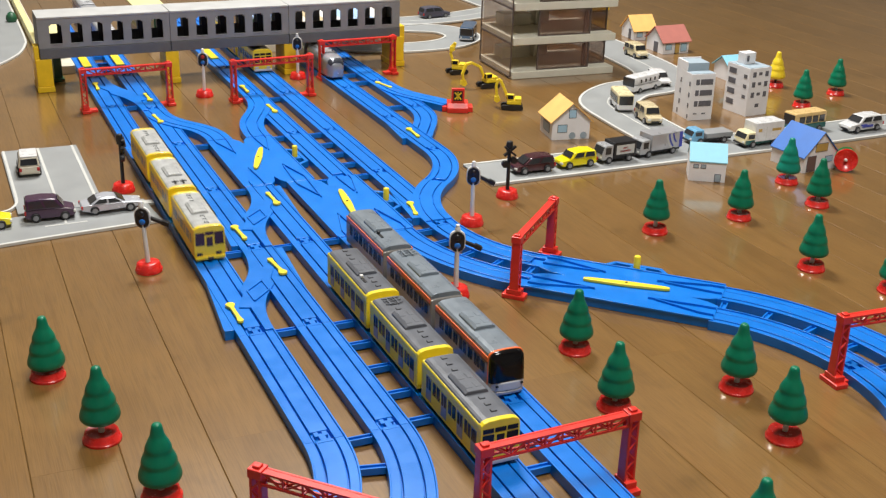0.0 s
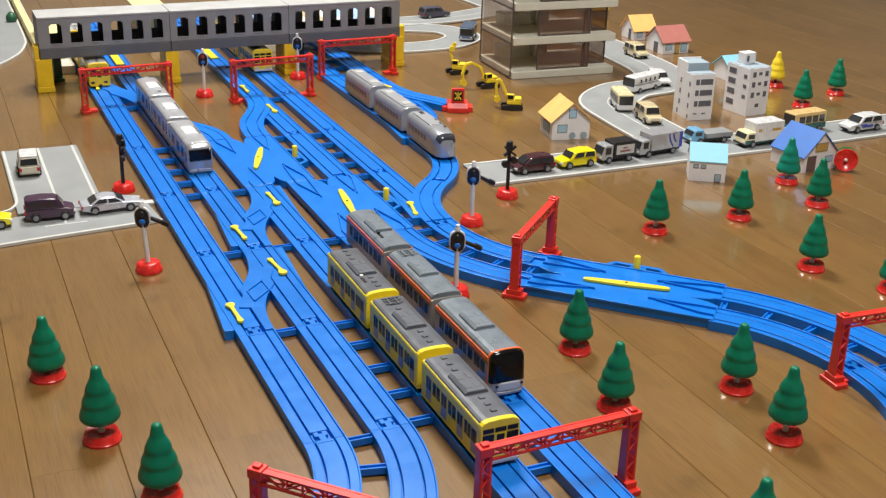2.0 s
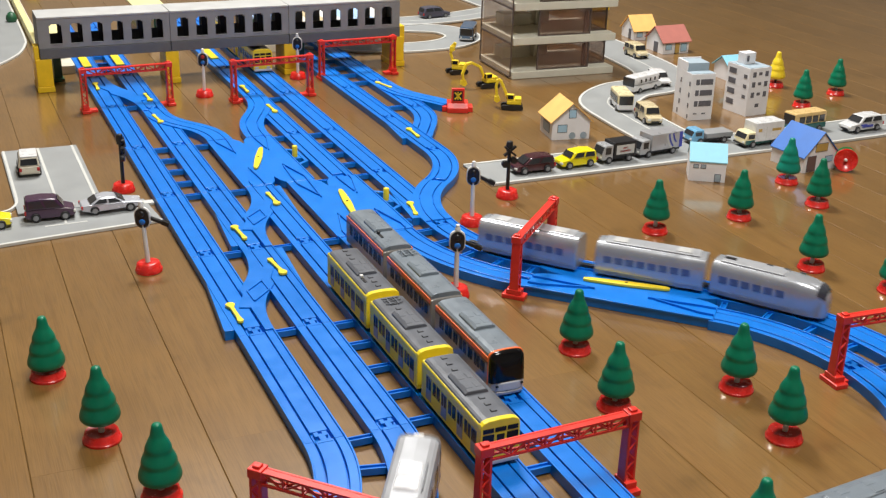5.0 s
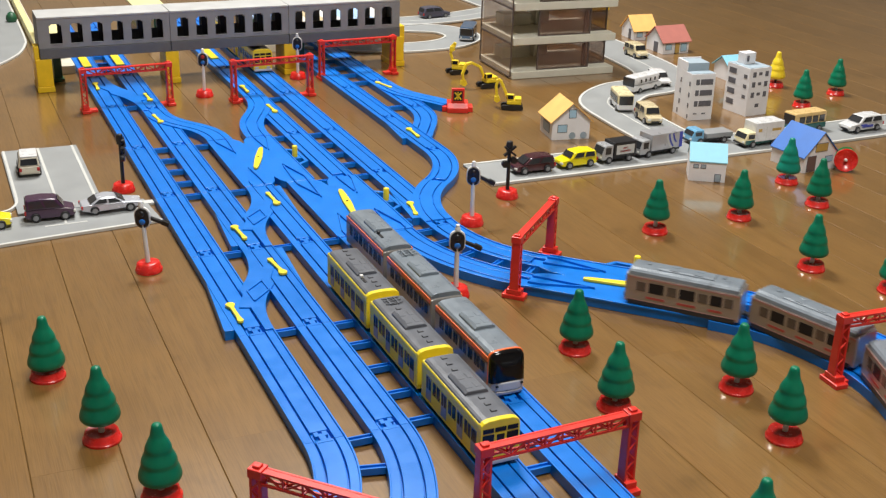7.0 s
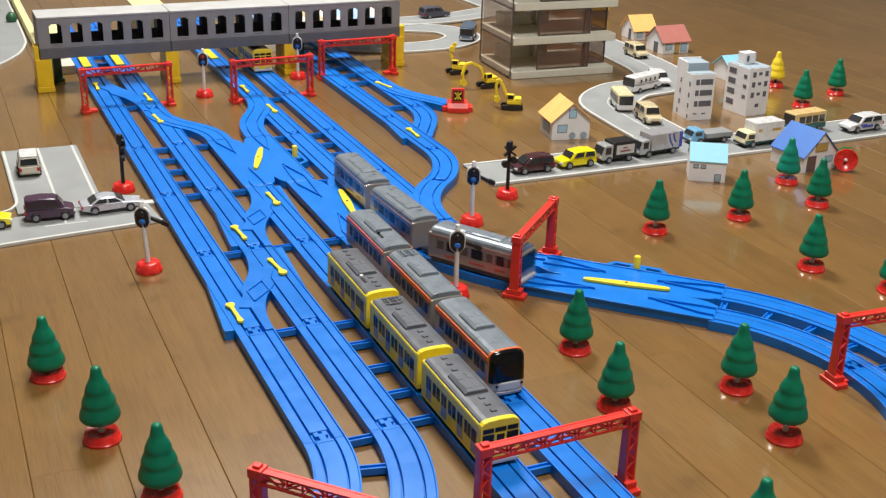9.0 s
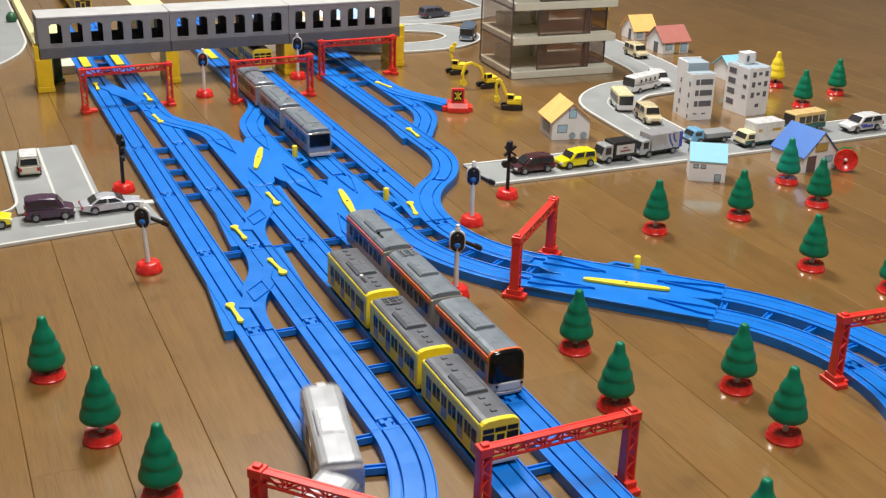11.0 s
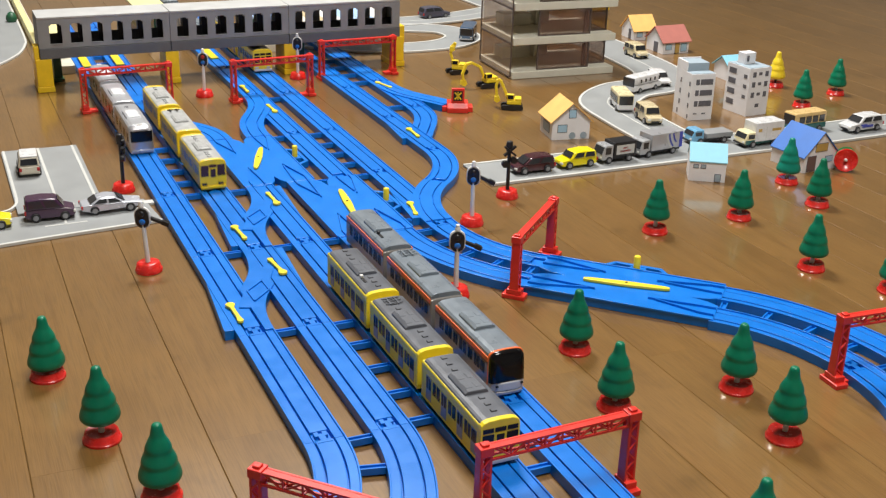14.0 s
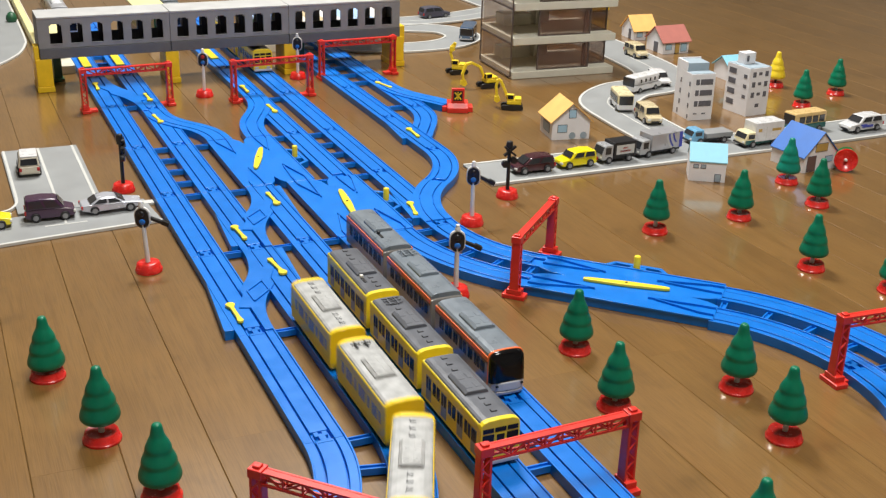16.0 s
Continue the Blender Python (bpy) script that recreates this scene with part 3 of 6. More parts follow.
# ---- signals ----
def colour_signal(x, y, turn, arm=True, lean=0, label="white-poled toy railway signal with black lamp head on a red base", red=False):
    ob = thing("toy_signal", label, "toy signal", "railway signals", pose(x, y, 0, 0, lean, turn))
    part("base", lathe(bmesh.new(), [(0.0153, 0.0), (0.0153, 0.003), (0.0143, 0.0045), (0.0128, 0.0105), (0.0110, 0.0115), (0.004, 0.0112)], 28), RED_CLEAR, ob, "round red base", 0, True)
    part("pole", lathe(bmesh.new(), [(0.0029, 0.011), (0.0026, 0.056)], 14), WHITE, ob, "white pole", 0, True)
    out = []
    for i in range(13):
        a = math.pi * i / 12
        out.append((0.0088 * math.cos(a), 0.0685 + 0.0085 * math.sin(a)))
    for i in range(13):
        a = math.pi * (1 + i / 12)
        out.append((0.0088 * math.cos(a), 0.0600 + 0.0085 * math.sin(a)))
    part("back_board", extrude_y(bmesh.new(), out, -0.0005, 0.0030), WHITE, ob, "white rim board", 0.0004)
    out2 = [(x2 * 0.86, 0.06425 + (z2 - 0.06425) * 0.90) for x2, z2 in out]
    part("lamp_face", extrude_y(bmesh.new(), out2, -0.0024, -0.0006), BLACK, ob, "", 0.0004)
    for z, mt, on in ((0.0600, LENS_BLUE, True), (0.0695, LENS_RED, red)):
        bm = lathe(bmesh.new(), [(0.0036, 0.0), (0.0034, 0.0010), (0.0022, 0.0016), (0.0005, 0.0018)], 16)
        l = part("lens", bm, mt if on else BLACK, ob, "", 0, True)
        l.matrix_basis = pose(0, -0.0024, z, 90)
    part("finial", lathe(bmesh.new(), [(0.0030, 0.0765), (0.0032, 0.079), (0.0020, 0.081), (0.0024, 0.083), (0.0008, 0.084)], 12, 0, 0.0012), WHITE, ob, "", 0, True)
    if arm:
        bm = bmesh.new()
        bar(bm, (0.006, 0.003, 0.0635), (0.022, 0.006, 0.0555), 0.0036, 0.0048)
        bar(bm, (0.0195, 0.006, 0.0570), (0.027, 0.007, 0.0530), 0.0052, 0.0062)
        part("hand_crank", bm, BLACK, ob, "black plastic side arm", 0.0006)
    return ob


colour_signal(-0.0665, 0.428, -24, True, -3)
colour_signal(0.343, 0.438, -26)
colour_signal(0.233, 0.245, -20)
colour_signal(0.165, 1.157, -18, False, 0, "white-poled toy railway signal with blue and red lenses", True)
colour_signal(0.357, 1.231, -18, False)


def crossing_signal(x, y, turn):
    ob = thing("crossing_signal", "black toy level crossing signal on a red base", "toy signal", "crossing signals", pose(x, y, 0, 0, 0, turn))
    part("base", lathe(bmesh.new(), [(0.0153, 0.0), (0.0153, 0.003), (0.0143, 0.0045), (0.0128, 0.0105), (0.0110, 0.0115), (0.004, 0.0112)], 28), RED_CLEAR, ob, "round red base", 0, True)
    part("pole", lathe(bmesh.new(), [(0.0027, 0.011), (0.0024, 0.066)], 10), BLACK, ob, "", 0, True)
    bm = bmesh.new()
    bar(bm, (-0.008, -0.003, 0.060), (0.008, -0.003, 0.073), 0.0028, 0.0050)
    bar(bm, (0.008, -0.0045, 0.060), (-0.008, -0.0045, 0.073), 0.0028, 0.0050)
    part("cross_board", bm, BLACK, ob, "", 0.0004)
    for sx, z in ((-1, 0.048), (1, 0.053)):
        l = part("lamp", lathe(bmesh.new(), [(0.0048, 0.0), (0.0048, 0.005), (0.0036, 0.0055)], 14), BLACK, ob)
        l.matrix_basis = pose(sx * 0.006, 0.0, z, 90)
    part("cap", lathe(bmesh.new(), [(0.0045, 0.066), (0.005, 0.073), (0.004, 0.079), (0.001, 0.080)], 12), BLACK, ob, "", 0, True)
    return ob


crossing_signal(-0.048, 0.709, 78)
crossing_signal(0.432, 0.514, -10)
# ---- trains: one thing a car; local y runs from tail to nose, the nose at +y, rails at z = 0.0085 ----
def rounded_section(w, z0, zs, zt, n=8):
    """Body section: upright sides up to zs, an arched roof up to zt."""
    out = [(-w / 2, z0), (w / 2, z0), (w / 2, zs)]
    for i in range(1, n):
        a = math.pi * i / n
        out.append((w / 2 * math.copysign(abs(math.cos(a)) ** 0.55, math.cos(a)), zs + (zt - zs) * math.sin(a) ** 0.8))
    out.append((-w / 2, zs))
    return out


def loft(bm, sections, ys):
    rings = [[bm.verts.new((x, y, z)) for x, z in sec] for sec, y in zip(sections, ys)]
    n = len(rings[0])
    for a, b in zip(rings, rings[1:]):
        for i in range(n):
            bm.faces.new((a[i], a[(i + 1) % n], b[(i + 1) % n], b[i]))
    bm.faces.new(rings[0][::-1])
    bm.faces.new(rings[-1])
    return bm


WINDOW = material("dark_train_window", (0.014, 0.015, 0.020), 0.2, 0, 0.05, 60, 0.0, 0.0, 0.0, 900, 0.28)
WINDOW_BLUE = material("blue_grey_window_print", (0.10, 0.13, 0.24), 0.25, 0, 0.05, 60, 0.0, 0.2)
CHASSIS = material("dark_train_chassis", (0.03, 0.03, 0.034), 0.5)
SILVER = material("silver_train_paint", (0.47, 0.46, 0.475), 0.30, 0.55, 0.06, 60, 0.04, 0.2)
SILVER_WARM = material("warm_silver_train_paint", (0.37, 0.345, 0.325), 0.32, 0.5, 0.06, 60, 0.04, 0.2)
ROOF_GREY = material("dark_grey_train_roof", (0.112, 0.120, 0.138), 0.32, 0, 0.14, 60, 0.06, 0.3)
# Near-black, so the thin roof ridges carry their shadow lines in the colour.
ROOF_BRACKET = material("shade_black_roof_bracket", (0.035, 0.037, 0.042), 0.45)
ROOF_MID = material("mid_grey_train_roof", (0.188, 0.220, 0.252), 0.30, 0.1, 0.12, 60, 0.06, 0.35)
ROOF_LIGHT = material("light_grey_train_roof", (0.50, 0.50, 0.49), 0.36, 0, 0.10, 60, 0.05)
ROOF_SHINY = material("glossy_silver_train_roof", (0.42, 0.43, 0.45), 0.34, 0.25, 0.08, 60, 0.03, 0.15)
ROOF_WORN = material("stained_light_grey_train_roof", (0.40, 0.405, 0.395), 0.36, 0, 0.22, 110, 0.06)
TRAIN_Y = material("yellow_train_paint", (0.85, 0.62, 0.025), 0.35, 0, 0.06, 60, 0.04, 0.2)
TRAIN_Y2 = material("pale_yellow_train_paint", (0.86, 0.68, 0.03), 0.35, 0, 0.06, 60, 0.04, 0.2)
TRAIN_O = material("warm_yellow_train_paint", (0.86, 0.61, 0.015), 0.35, 0, 0.06, 60, 0.04, 0.2)
ORANGE = material("orange_red_stripe_paint", (0.92, 0.175, 0.045), 0.35, 0, 0.05, 60, 0.03, 0.2)
BROWN_STRIPE = material("brown_stripe_paint", (0.20, 0.09, 0.06), 0.4)
REDSTRIPE = material("dull_red_stripe_paint", (0.42, 0.07, 0.06), 0.35)
CAB_BROWN = material("brown_cab_window", (0.060, 0.022, 0.016), 0.22)
PINKSTRIPE = material("faded_pink_stripe_paint", (0.40, 0.22, 0.20), 0.35)
DOOR_BROWN = material("brown_tinted_door_window", (0.105, 0.085, 0.072), 0.25)
NAVY = material("navy_blue_train_paint", (0.04, 0.05, 0.16), 0.3, 0, 0.05, 60, 0.03, 0.3)
CAR_LEN, PITCH, CAR_W = 0.1225, 0.1320, 0.0352
RUN_PITCH = 0.1420  # running trains stretch their couplings
Z0, ZS, ZT = 0.0135, 0.0455, 0.0520


def running_gear(ob, last=False):
    bm = boxes((-0.0135, -0.052, 0.0105, 0.0135, 0.052, 0.0150), (-0.0155, -0.020, 0.0108, 0.0155, 0.020, 0.0145))
    part("chassis", bm, CHASSIS, ob, "", 0.0008)
    me = None
    for y in (-0.038, 0.038):
        for sx in (-1, 1):
            if me is None:
                w = part("wheel", lathe(bmesh.new(), [(0.0050, -0.0016), (0.0056, -0.0010), (0.0056, 0.0010), (0.0050, 0.0016)], 16), CHASSIS, ob)
                me = w.data
                w.matrix_basis = pose(sx * 0.0125, y, 0.0149, 0, 90)
            else:
                piece("wheel", me, ob, pose(sx * 0.0125, y, 0.0149, 0, 90))
    part("coupler", boxes((-0.003, -0.0660 if last else -0.0800, 0.0125, 0.003, -0.050, 0.0160)), CHASSIS, ob, "", 0.0005)


def side_windows(ob, spans, z0, z1, mat, name="window", out=0.0003):
    """spans: (y0, y1) along the car, on both sides; equal ones share a mesh."""
    made = {}
    for a, b in spans:
        for sx in (-1, 1):
            k = round(b - a, 4)
            m = pose(sx * CAR_W / 2, (a + b) / 2, (z0 + z1) / 2)
            if k not in made:
                w = part(name, boxes((-out, -(b - a) / 2, -(z1 - z0) / 2, out, (b - a) / 2, (z1 - z0) / 2)), mat, ob)
                made[k] = w.data
                w.matrix_basis = m
            else:
                piece(name, made[k], ob, m)


def aircon(ob, mat, y0, y1, w=0.022, z=ZT, h=0.0032):
    bm = bmesh.new()
    out = [(-w / 2, z - 0.002), (w / 2, z - 0.002), (w / 2, z + h * 0.4), (w / 2 - 0.003, z + h), (-w / 2 + 0.003, z + h), (-w / 2, z + h * 0.4)]
    extrude_y(bm, out, y0, y1)
    ac = part("air_conditioner", bm, mat, ob, "", 0.0008)
    for q in (0.28, 0.72):
        y = y0 + (y1 - y0) * q
        for sx in (-1, 1):
            part("vent_grille", boxes((sx * 0.0046 - 0.0030, y - 0.0045, z + h - 0.0004, sx * 0.0046 + 0.0030, y + 0.0045, z + h + 0.0003)), mat, ac, "", 0.0002)
    return ac


def roof_bits(ob, mat, ys, x=0.006):
    for i, y in enumerate(ys):
        part("roof_vent", boxes((x - 0.0052, y - 0.0005, ZT - 0.001, x, y + 0.0005, ZT + 0.0008), (x - 0.0009, y - 0.0034, ZT - 0.001, x, y - 0.0005, ZT + 0.0008)), mat, ob, "", 0.0002)


def pantograph(ob, y, mat):
    bm = bmesh.new()
    for dy in (-0.006, 0, 0.006):
        bar(bm, (-0.009, y + dy, ZT + 0.0012), (0.009, y + dy, ZT + 0.0012), 0.0009, 0.0011)
    bar(bm, (-0.004, y - 0.008, ZT + 0.001), (-0.004, y + 0.008, ZT + 0.001), 0.0014, 0.0014)
    bar(bm, (0.004, y - 0.008, ZT + 0.001), (0.004, y + 0.008, ZT + 0.001), 0.0014, 0.0014)
    part("pantograph", bm, mat, ob)


def commuter_car(label, body, roof, kind, group, nose=True, variant=0):
    """kind: yellow, orange, silver, redline."""
    ob = thing("train_car", label, "toy train", group)
    running_gear(ob, variant == 2)
    h = CAR_LEN / 2
    high = 0.0034 if kind in ("yellow", "warm") else 0.0   # yellow cars carry their side colour up to a thin roof cap
    sec = rounded_section(CAR_W, Z0, ZS - 0.001 + high, ZS + 0.0008 + high)
    part("body", loft(bmesh.new(), [sec, sec], (-h, h)), body, ob, "", 0.0012)
    rs = rounded_section(CAR_W - 0.0012 - high * 0.3, ZS - 0.001 + high, ZS + high, ZT)
    r0 = [(x * 0.97, ZS - 0.001 + high + (z - ZS + 0.001 - high) * 0.9) for x, z in rs]
    part("roof", loft(bmesh.new(), [r0, rs, rs, r0], (-h + 0.0028, -h + 0.004, h - 0.004, h - 0.0028)), roof, ob, "", 0.0, False)
    if kind in ("yellow", "warm"):
        es = rounded_section(CAR_W + 0.0006, Z0 + 0.004, ZS, ZT + 0.0010)
        for a, b in ((h - 0.0052, h + 0.0006), (-h - 0.0006, -h + 0.0052)) if kind == "warm" else ((h - 0.0052, h + 0.0006),):
            part("end_frame", loft(bmesh.new(), [es, es], (a, b)), body, ob, "", 0.0008)
    doors = [(-0.0495, -0.0385), (-0.0165, -0.0055), (0.0165, 0.0275), (0.044, 0.054)]
    wins = [(-0.035, -0.0285), (-0.0265, -0.020), (-0.002, 0.0045), (0.0065, 0.013), (0.031, 0.036), (0.0375, 0.0425)]
    if kind == "yellow":
        side_windows(ob, doors, 0.0175, 0.0405, material_pick("door_blue_grey"), "door")
        side_windows(ob, [(a + 0.0008, a + 0.0048) for a, b in doors] + [(b - 0.0048, b - 0.0008) for a, b in doors], 0.0285, 0.0395, WINDOW, "door_window", 0.0005)
        side_windows(ob, wins, 0.0275, 0.0400, WINDOW)
    elif kind == "warm":
        side_windows(ob, [(a + 0.0030, b - 0.0030) for a, b in doors], 0.0285, 0.0395, material_pick("door_blue_grey"), "door_window")
        side_windows(ob, wins, 0.0280, 0.0395, material_pick("door_blue_grey"))
    elif kind == "orange":
        side_windows(ob, [(-h + 0.002, h - 0.002)], 0.0415, 0.0462, ORANGE, "orange_stripe", 0.0004)
        side_windows(ob, [(-h + 0.002, h - 0.002)], 0.0390, 0.0412, BROWN_STRIPE, "brown_stripe", 0.0003)
        side_windows(ob, [(a + 0.001, a + 0.0048) for a, b in doors] + [(b - 0.0048, b - 0.001) for a, b in doors], 0.0270, 0.0380, WINDOW, "door_window", 0.0004)
        side_windows(ob, wins, 0.0265, 0.0385, WINDOW)
    elif kind == "redline":
        side_windows(ob, [(-0.0375, -0.0175), (-0.0045, 0.0155), (0.0285, 0.0430)], 0.0205, 0.0230, REDSTRIPE, "red_stripe", 0.0003)
        side_windows(ob, [(-h + 0.002, h - 0.002)], 0.0420, 0.0438, PINKSTRIPE, "pink_stripe", 0.0003)
        side_windows(ob, [(a + 0.0006, b - 0.0006) for a, b in doors], 0.0280, 0.0385, DOOR_BROWN, "door_window", 0.0004)
        side_windows(ob, [(-0.0355, -0.0195), (-0.0025, 0.0135), (0.0300, 0.0420)], 0.0275, 0.0390, WINDOW)
        side_windows(ob, [(-h + 0.002, h - 0.002)], 0.0168, 0.0174, PINKSTRIPE, "sill_line", 0.0003)
    elif kind == "silver":
        side_windows(ob, [(-h + 0.002, h - 0.002)], 0.0265, 0.0390, WINDOW, "window_band", 0.0003)
        side_windows(ob, [(a, b) for a, b in doors], 0.0170, 0.0400, SILVER, "door", 0.0005)
        side_windows(ob, [(-h + 0.002, h - 0.002)], 0.0150, 0.0185, NAVY, "blue_skirt_stripe", 0.0004)
    if kind in ("yellow", "orange"):
        aircon(ob, roof, -0.020, 0.016)
        if kind == "yellow":
            roof_bits(ob, ROOF_BRACKET, (0.0255, 0.0365, 0.0475), 0.002)
            roof_bits(ob, ROOF_BRACKET, (-0.0270, -0.0385, -0.0500), 0.003)
        if variant == 1:
            pantograph(ob, -0.046, roof)
        if variant == 2:
            part("switch_slot", boxes((0.0065, 0.018, ZT - 0.001, 0.0095, 0.034, ZT + 0.0004)), BLACK, ob)
            part("switch_knob", boxes((0.0062, 0.019, ZT, 0.0098, 0.0225, ZT + 0.0030)), WHITE if kind == "yellow" else BLACK, ob, "", 0.0006)
    elif kind == "warm":
        aircon(ob, roof, -0.018, 0.018, 0.020)
        if variant == 1:
            bm = bmesh.new()
            for sx in (-1, 1):
                bar(bm, (sx * 0.0050, -0.0510, ZT + 0.0016), (sx * 0.0050, -0.0390, ZT + 0.0016), 0.0013, 0.0013)
                bar(bm, (sx * 0.0050 - 0.0042, -0.0450, ZT + 0.0022), (sx * 0.0050 + 0.0042, -0.0450, ZT + 0.0022), 0.0013, 0.0013)
                box(bm, sx * 0.0050 - 0.0010, -0.0460, ZT - 0.001, sx * 0.0050 + 0.0010, -0.0440, ZT + 0.0016)
            part("pantograph", bm, BLACK, ob)
        else:
            roof_bits(ob, ROOF_BRACKET, (0.028, 0.037, 0.047, -0.026, -0.037, -0.048), 0.003)
    elif kind == "redline":
        aircon(ob, roof, -0.030, 0.030, 0.018, ZT, 0.0014)
        # Dark band for the chassis and the shadow under the car's side.
        side_windows(ob, [(-h + 0.004, h - 0.004)], 0.0120, 0.0165, CHASSIS, "underframe_skirt", 0.0004)
        roof_bits(ob, roof, (0.040, -0.040), 0.0)
    else:
        # Silver roof unit in two bulges; its white colour paints the lamp's highlight.
        for y0, y1 in ((-0.019, -0.0005), (0.0005, 0.017)):
            out = [(-0.0098, ZT - 0.0020), (0.0098, ZT - 0.0020), (0.0096, ZT + 0.0006), (0.0070, ZT + 0.0018), (0.0, ZT + 0.0023), (-0.0070, ZT + 0.0018), (-0.0096, ZT + 0.0006)]
            part("roof_cover", extrude_y(bmesh.new(), out, y0, y1), material_pick("glint_white"), ob, "glossy roof unit coloured white for the lamp's highlight", 0.0022, True)
        part("roof_rib", boxes((-0.0126, -0.020, ZT - 0.0025, -0.0116, 0.016, ZT + 0.0006)), GREY_DARK, ob)
        if variant == 2:
            roof_bits(ob, BLACK, (0.040,), 0.0)
    ends = ([0] if nose else []) + ([180] if variant == 2 and kind in ("warm", "silver") else [])
    for turn in ends:
        before = {o.name for o in ob.children}
        f = h + 0.0004
        if kind in ("yellow", "warm"):
            dark = WINDOW if kind == "yellow" else CAB_BROWN
            for x0, x1 in ((-0.0160, -0.0058), (0.0058, 0.0160)):
                part("windscreen", boxes((x0, f, 0.0280, x1, f + 0.0006, 0.0400)) if kind == "yellow" else boxes((x0, f, 0.0300, x1, f + 0.0006, 0.0450)), dark, ob)
                part("headlight", boxes((x0 + 0.003, f, 0.0175, x1 - 0.001, f + 0.0008, 0.0208)), GREY_LIGHT if kind == "yellow" else CHASSIS, ob)
            part("front_door", boxes((-0.0048, f, 0.0160, 0.0048, f + 0.0005, 0.0410)), body, ob, "", 0.0003)
            part("front_door_window", boxes((-0.0034, f + 0.0004, 0.0285, 0.0034, f + 0.0009, 0.0395)), dark, ob)
            for x0, x1 in ((-0.0158, -0.0062), (-0.0050, 0.0050), (0.0062, 0.0158)) if kind == "yellow" else ((-0.0050, 0.0050),):
                part("destination_sign", boxes((x0, f, 0.0418, x1, f + 0.0006, 0.0458)), dark, ob)
            part("bumper", boxes((-0.0172, f - 0.001, 0.0125, 0.0172, f + 0.0022, 0.0165)), GREY_LIGHT if kind == "yellow" else body, ob, "", 0.0008)
        elif kind == "orange":
            full = rounded_section(CAR_W - 0.0008, 0.0215, ZS - 0.002, ZT - 0.0002, 12)
            so = [[(x * k, 0.035 + (z - 0.035) * k) for x, z in full] for k in (1.0, 0.99, 0.96, 0.89, 0.72, 0.40)]
            nb = loft(bmesh.new(), so, (h - 0.0005, h + 0.0022, h + 0.0050, h + 0.0074, h + 0.0090, h + 0.0097))
            for v in nb.verts:
                if v.co.y > h:
                    v.co.y -= (v.co.y - h) * max(0.0, v.co.z - 0.028) * 25
            part("nose", nb, material_pick("black_gloss"), ob, "glossy black cab front", 0.0, True)
            s2 = [rounded_section(CAR_W + 0.0002, Z0, ZS, ZT + 0.0004)] * 2
            part("front_rim", loft(bmesh.new(), s2, (h - 0.0032, h - 0.0006)), ORANGE, ob, "", 0.0006)
            part("front_skirt", prism(bmesh.new(), [(-0.0166, h - 0.001), (0.0166, h - 0.001), (0.0164, h + 0.0045), (0.0135, h + 0.0080), (0.0070, h + 0.0096), (-0.0070, h + 0.0096), (-0.0135, h + 0.0080), (-0.0164, h + 0.0045)], 0.0150, 0.0235), GREY_LIGHT, ob, "white lower front panel", 0.0010)
            part("bumper", prism(bmesh.new(), [(-0.0160, h), (0.0160, h), (0.0158, h + 0.0050), (0.0130, h + 0.0088), (0.0068, h + 0.0104), (-0.0068, h + 0.0104), (-0.0130, h + 0.0088), (-0.0158, h + 0.0050)], 0.0115, 0.0146), SILVER, ob, "", 0.0008)
            for sx in (-1, 1):
                part("tail_lamp", boxes((sx * 0.0125 - 0.0012, h + 0.0060, 0.0195, sx * 0.0125 + 0.0012, h + 0.0092, 0.0215)), BLACK, ob)
        elif kind == "silver":
            part("cab_front", loft(bmesh.new(), [[(x * k, Z0 + (z - Z0) * q) for x, z in rounded_section(CAR_W, Z0, ZS - 0.002, ZT - 0.001)] for k, q in ((1.0, 1.0), (0.985, 0.985), (0.93, 0.94), (0.84, 0.86))], (h - 0.001, h + 0.002, h + 0.0050, h + 0.0066)), SILVER, ob, "rounded silver cab front", 0, True)
            part("windscreen", boxes((-0.0158, h, 0.0272, 0.0158, h + 0.0076, 0.0452)), material_pick("black_gloss"), ob, "", 0.0025)
            part("destination_sign", boxes((-0.0040, h - 0.004, ZT - 0.002, 0.0040, h - 0.0005, ZT + 0.0006)), WHITE, ob, "", 0.0006)
            part("bumper", boxes((-0.0165, f - 0.001, 0.0115, 0.0165, f + 0.0070, 0.0160)), SILVER, ob, "", 0.0008)
        else:
            part("windscreen", boxes((-0.0155, f, 0.0255, 0.0155, f + 0.0010, 0.0440)), material_pick("black_gloss"), ob, "", 0.0015)
            part("bumper", boxes((-0.0165, f - 0.001, 0.0115, 0.0165, f + 0.0020, 0.0165)), GREY_LIGHT, ob, "", 0.0008)
        for o in ob.children:
            if turn and o.name not in before:
                o.matrix_basis = pose(0, 0, 0, 0, 0, turn) @ o.matrix_basis
    return ob


CHROME = material("chrome_silver_train_paint", (0.43, 0.45, 0.48), 0.24, 0.45, 0.05, 60, 0.03, 0.2)
EXTRA = {}


def material_pick(key):
    if key not in EXTRA:
        EXTRA[key] = {"door_blue_grey": lambda: material("blue_grey_train_door", (0.22, 0.27, 0.36), 0.35, 0.3),
                      "glint_white": lambda: material("white_roof_glint", (0.82, 0.83, 0.85), 0.16, 0, 0.03, 60, 0.0, 0.6),
                      "tinted_gloss": lambda: material("tinted_grey_windscreen", (0.06, 0.065, 0.08), 0.16, 0.3, 0.05, 60, 0.0),
                      "black_gloss": lambda: material("glossy_black_cab", (0.005, 0.005, 0.006), 0.13, 0, 0.05, 60, 0.0, 0.0, 0.0, 900, 0.32)}[key]()
    return EXTRA[key]


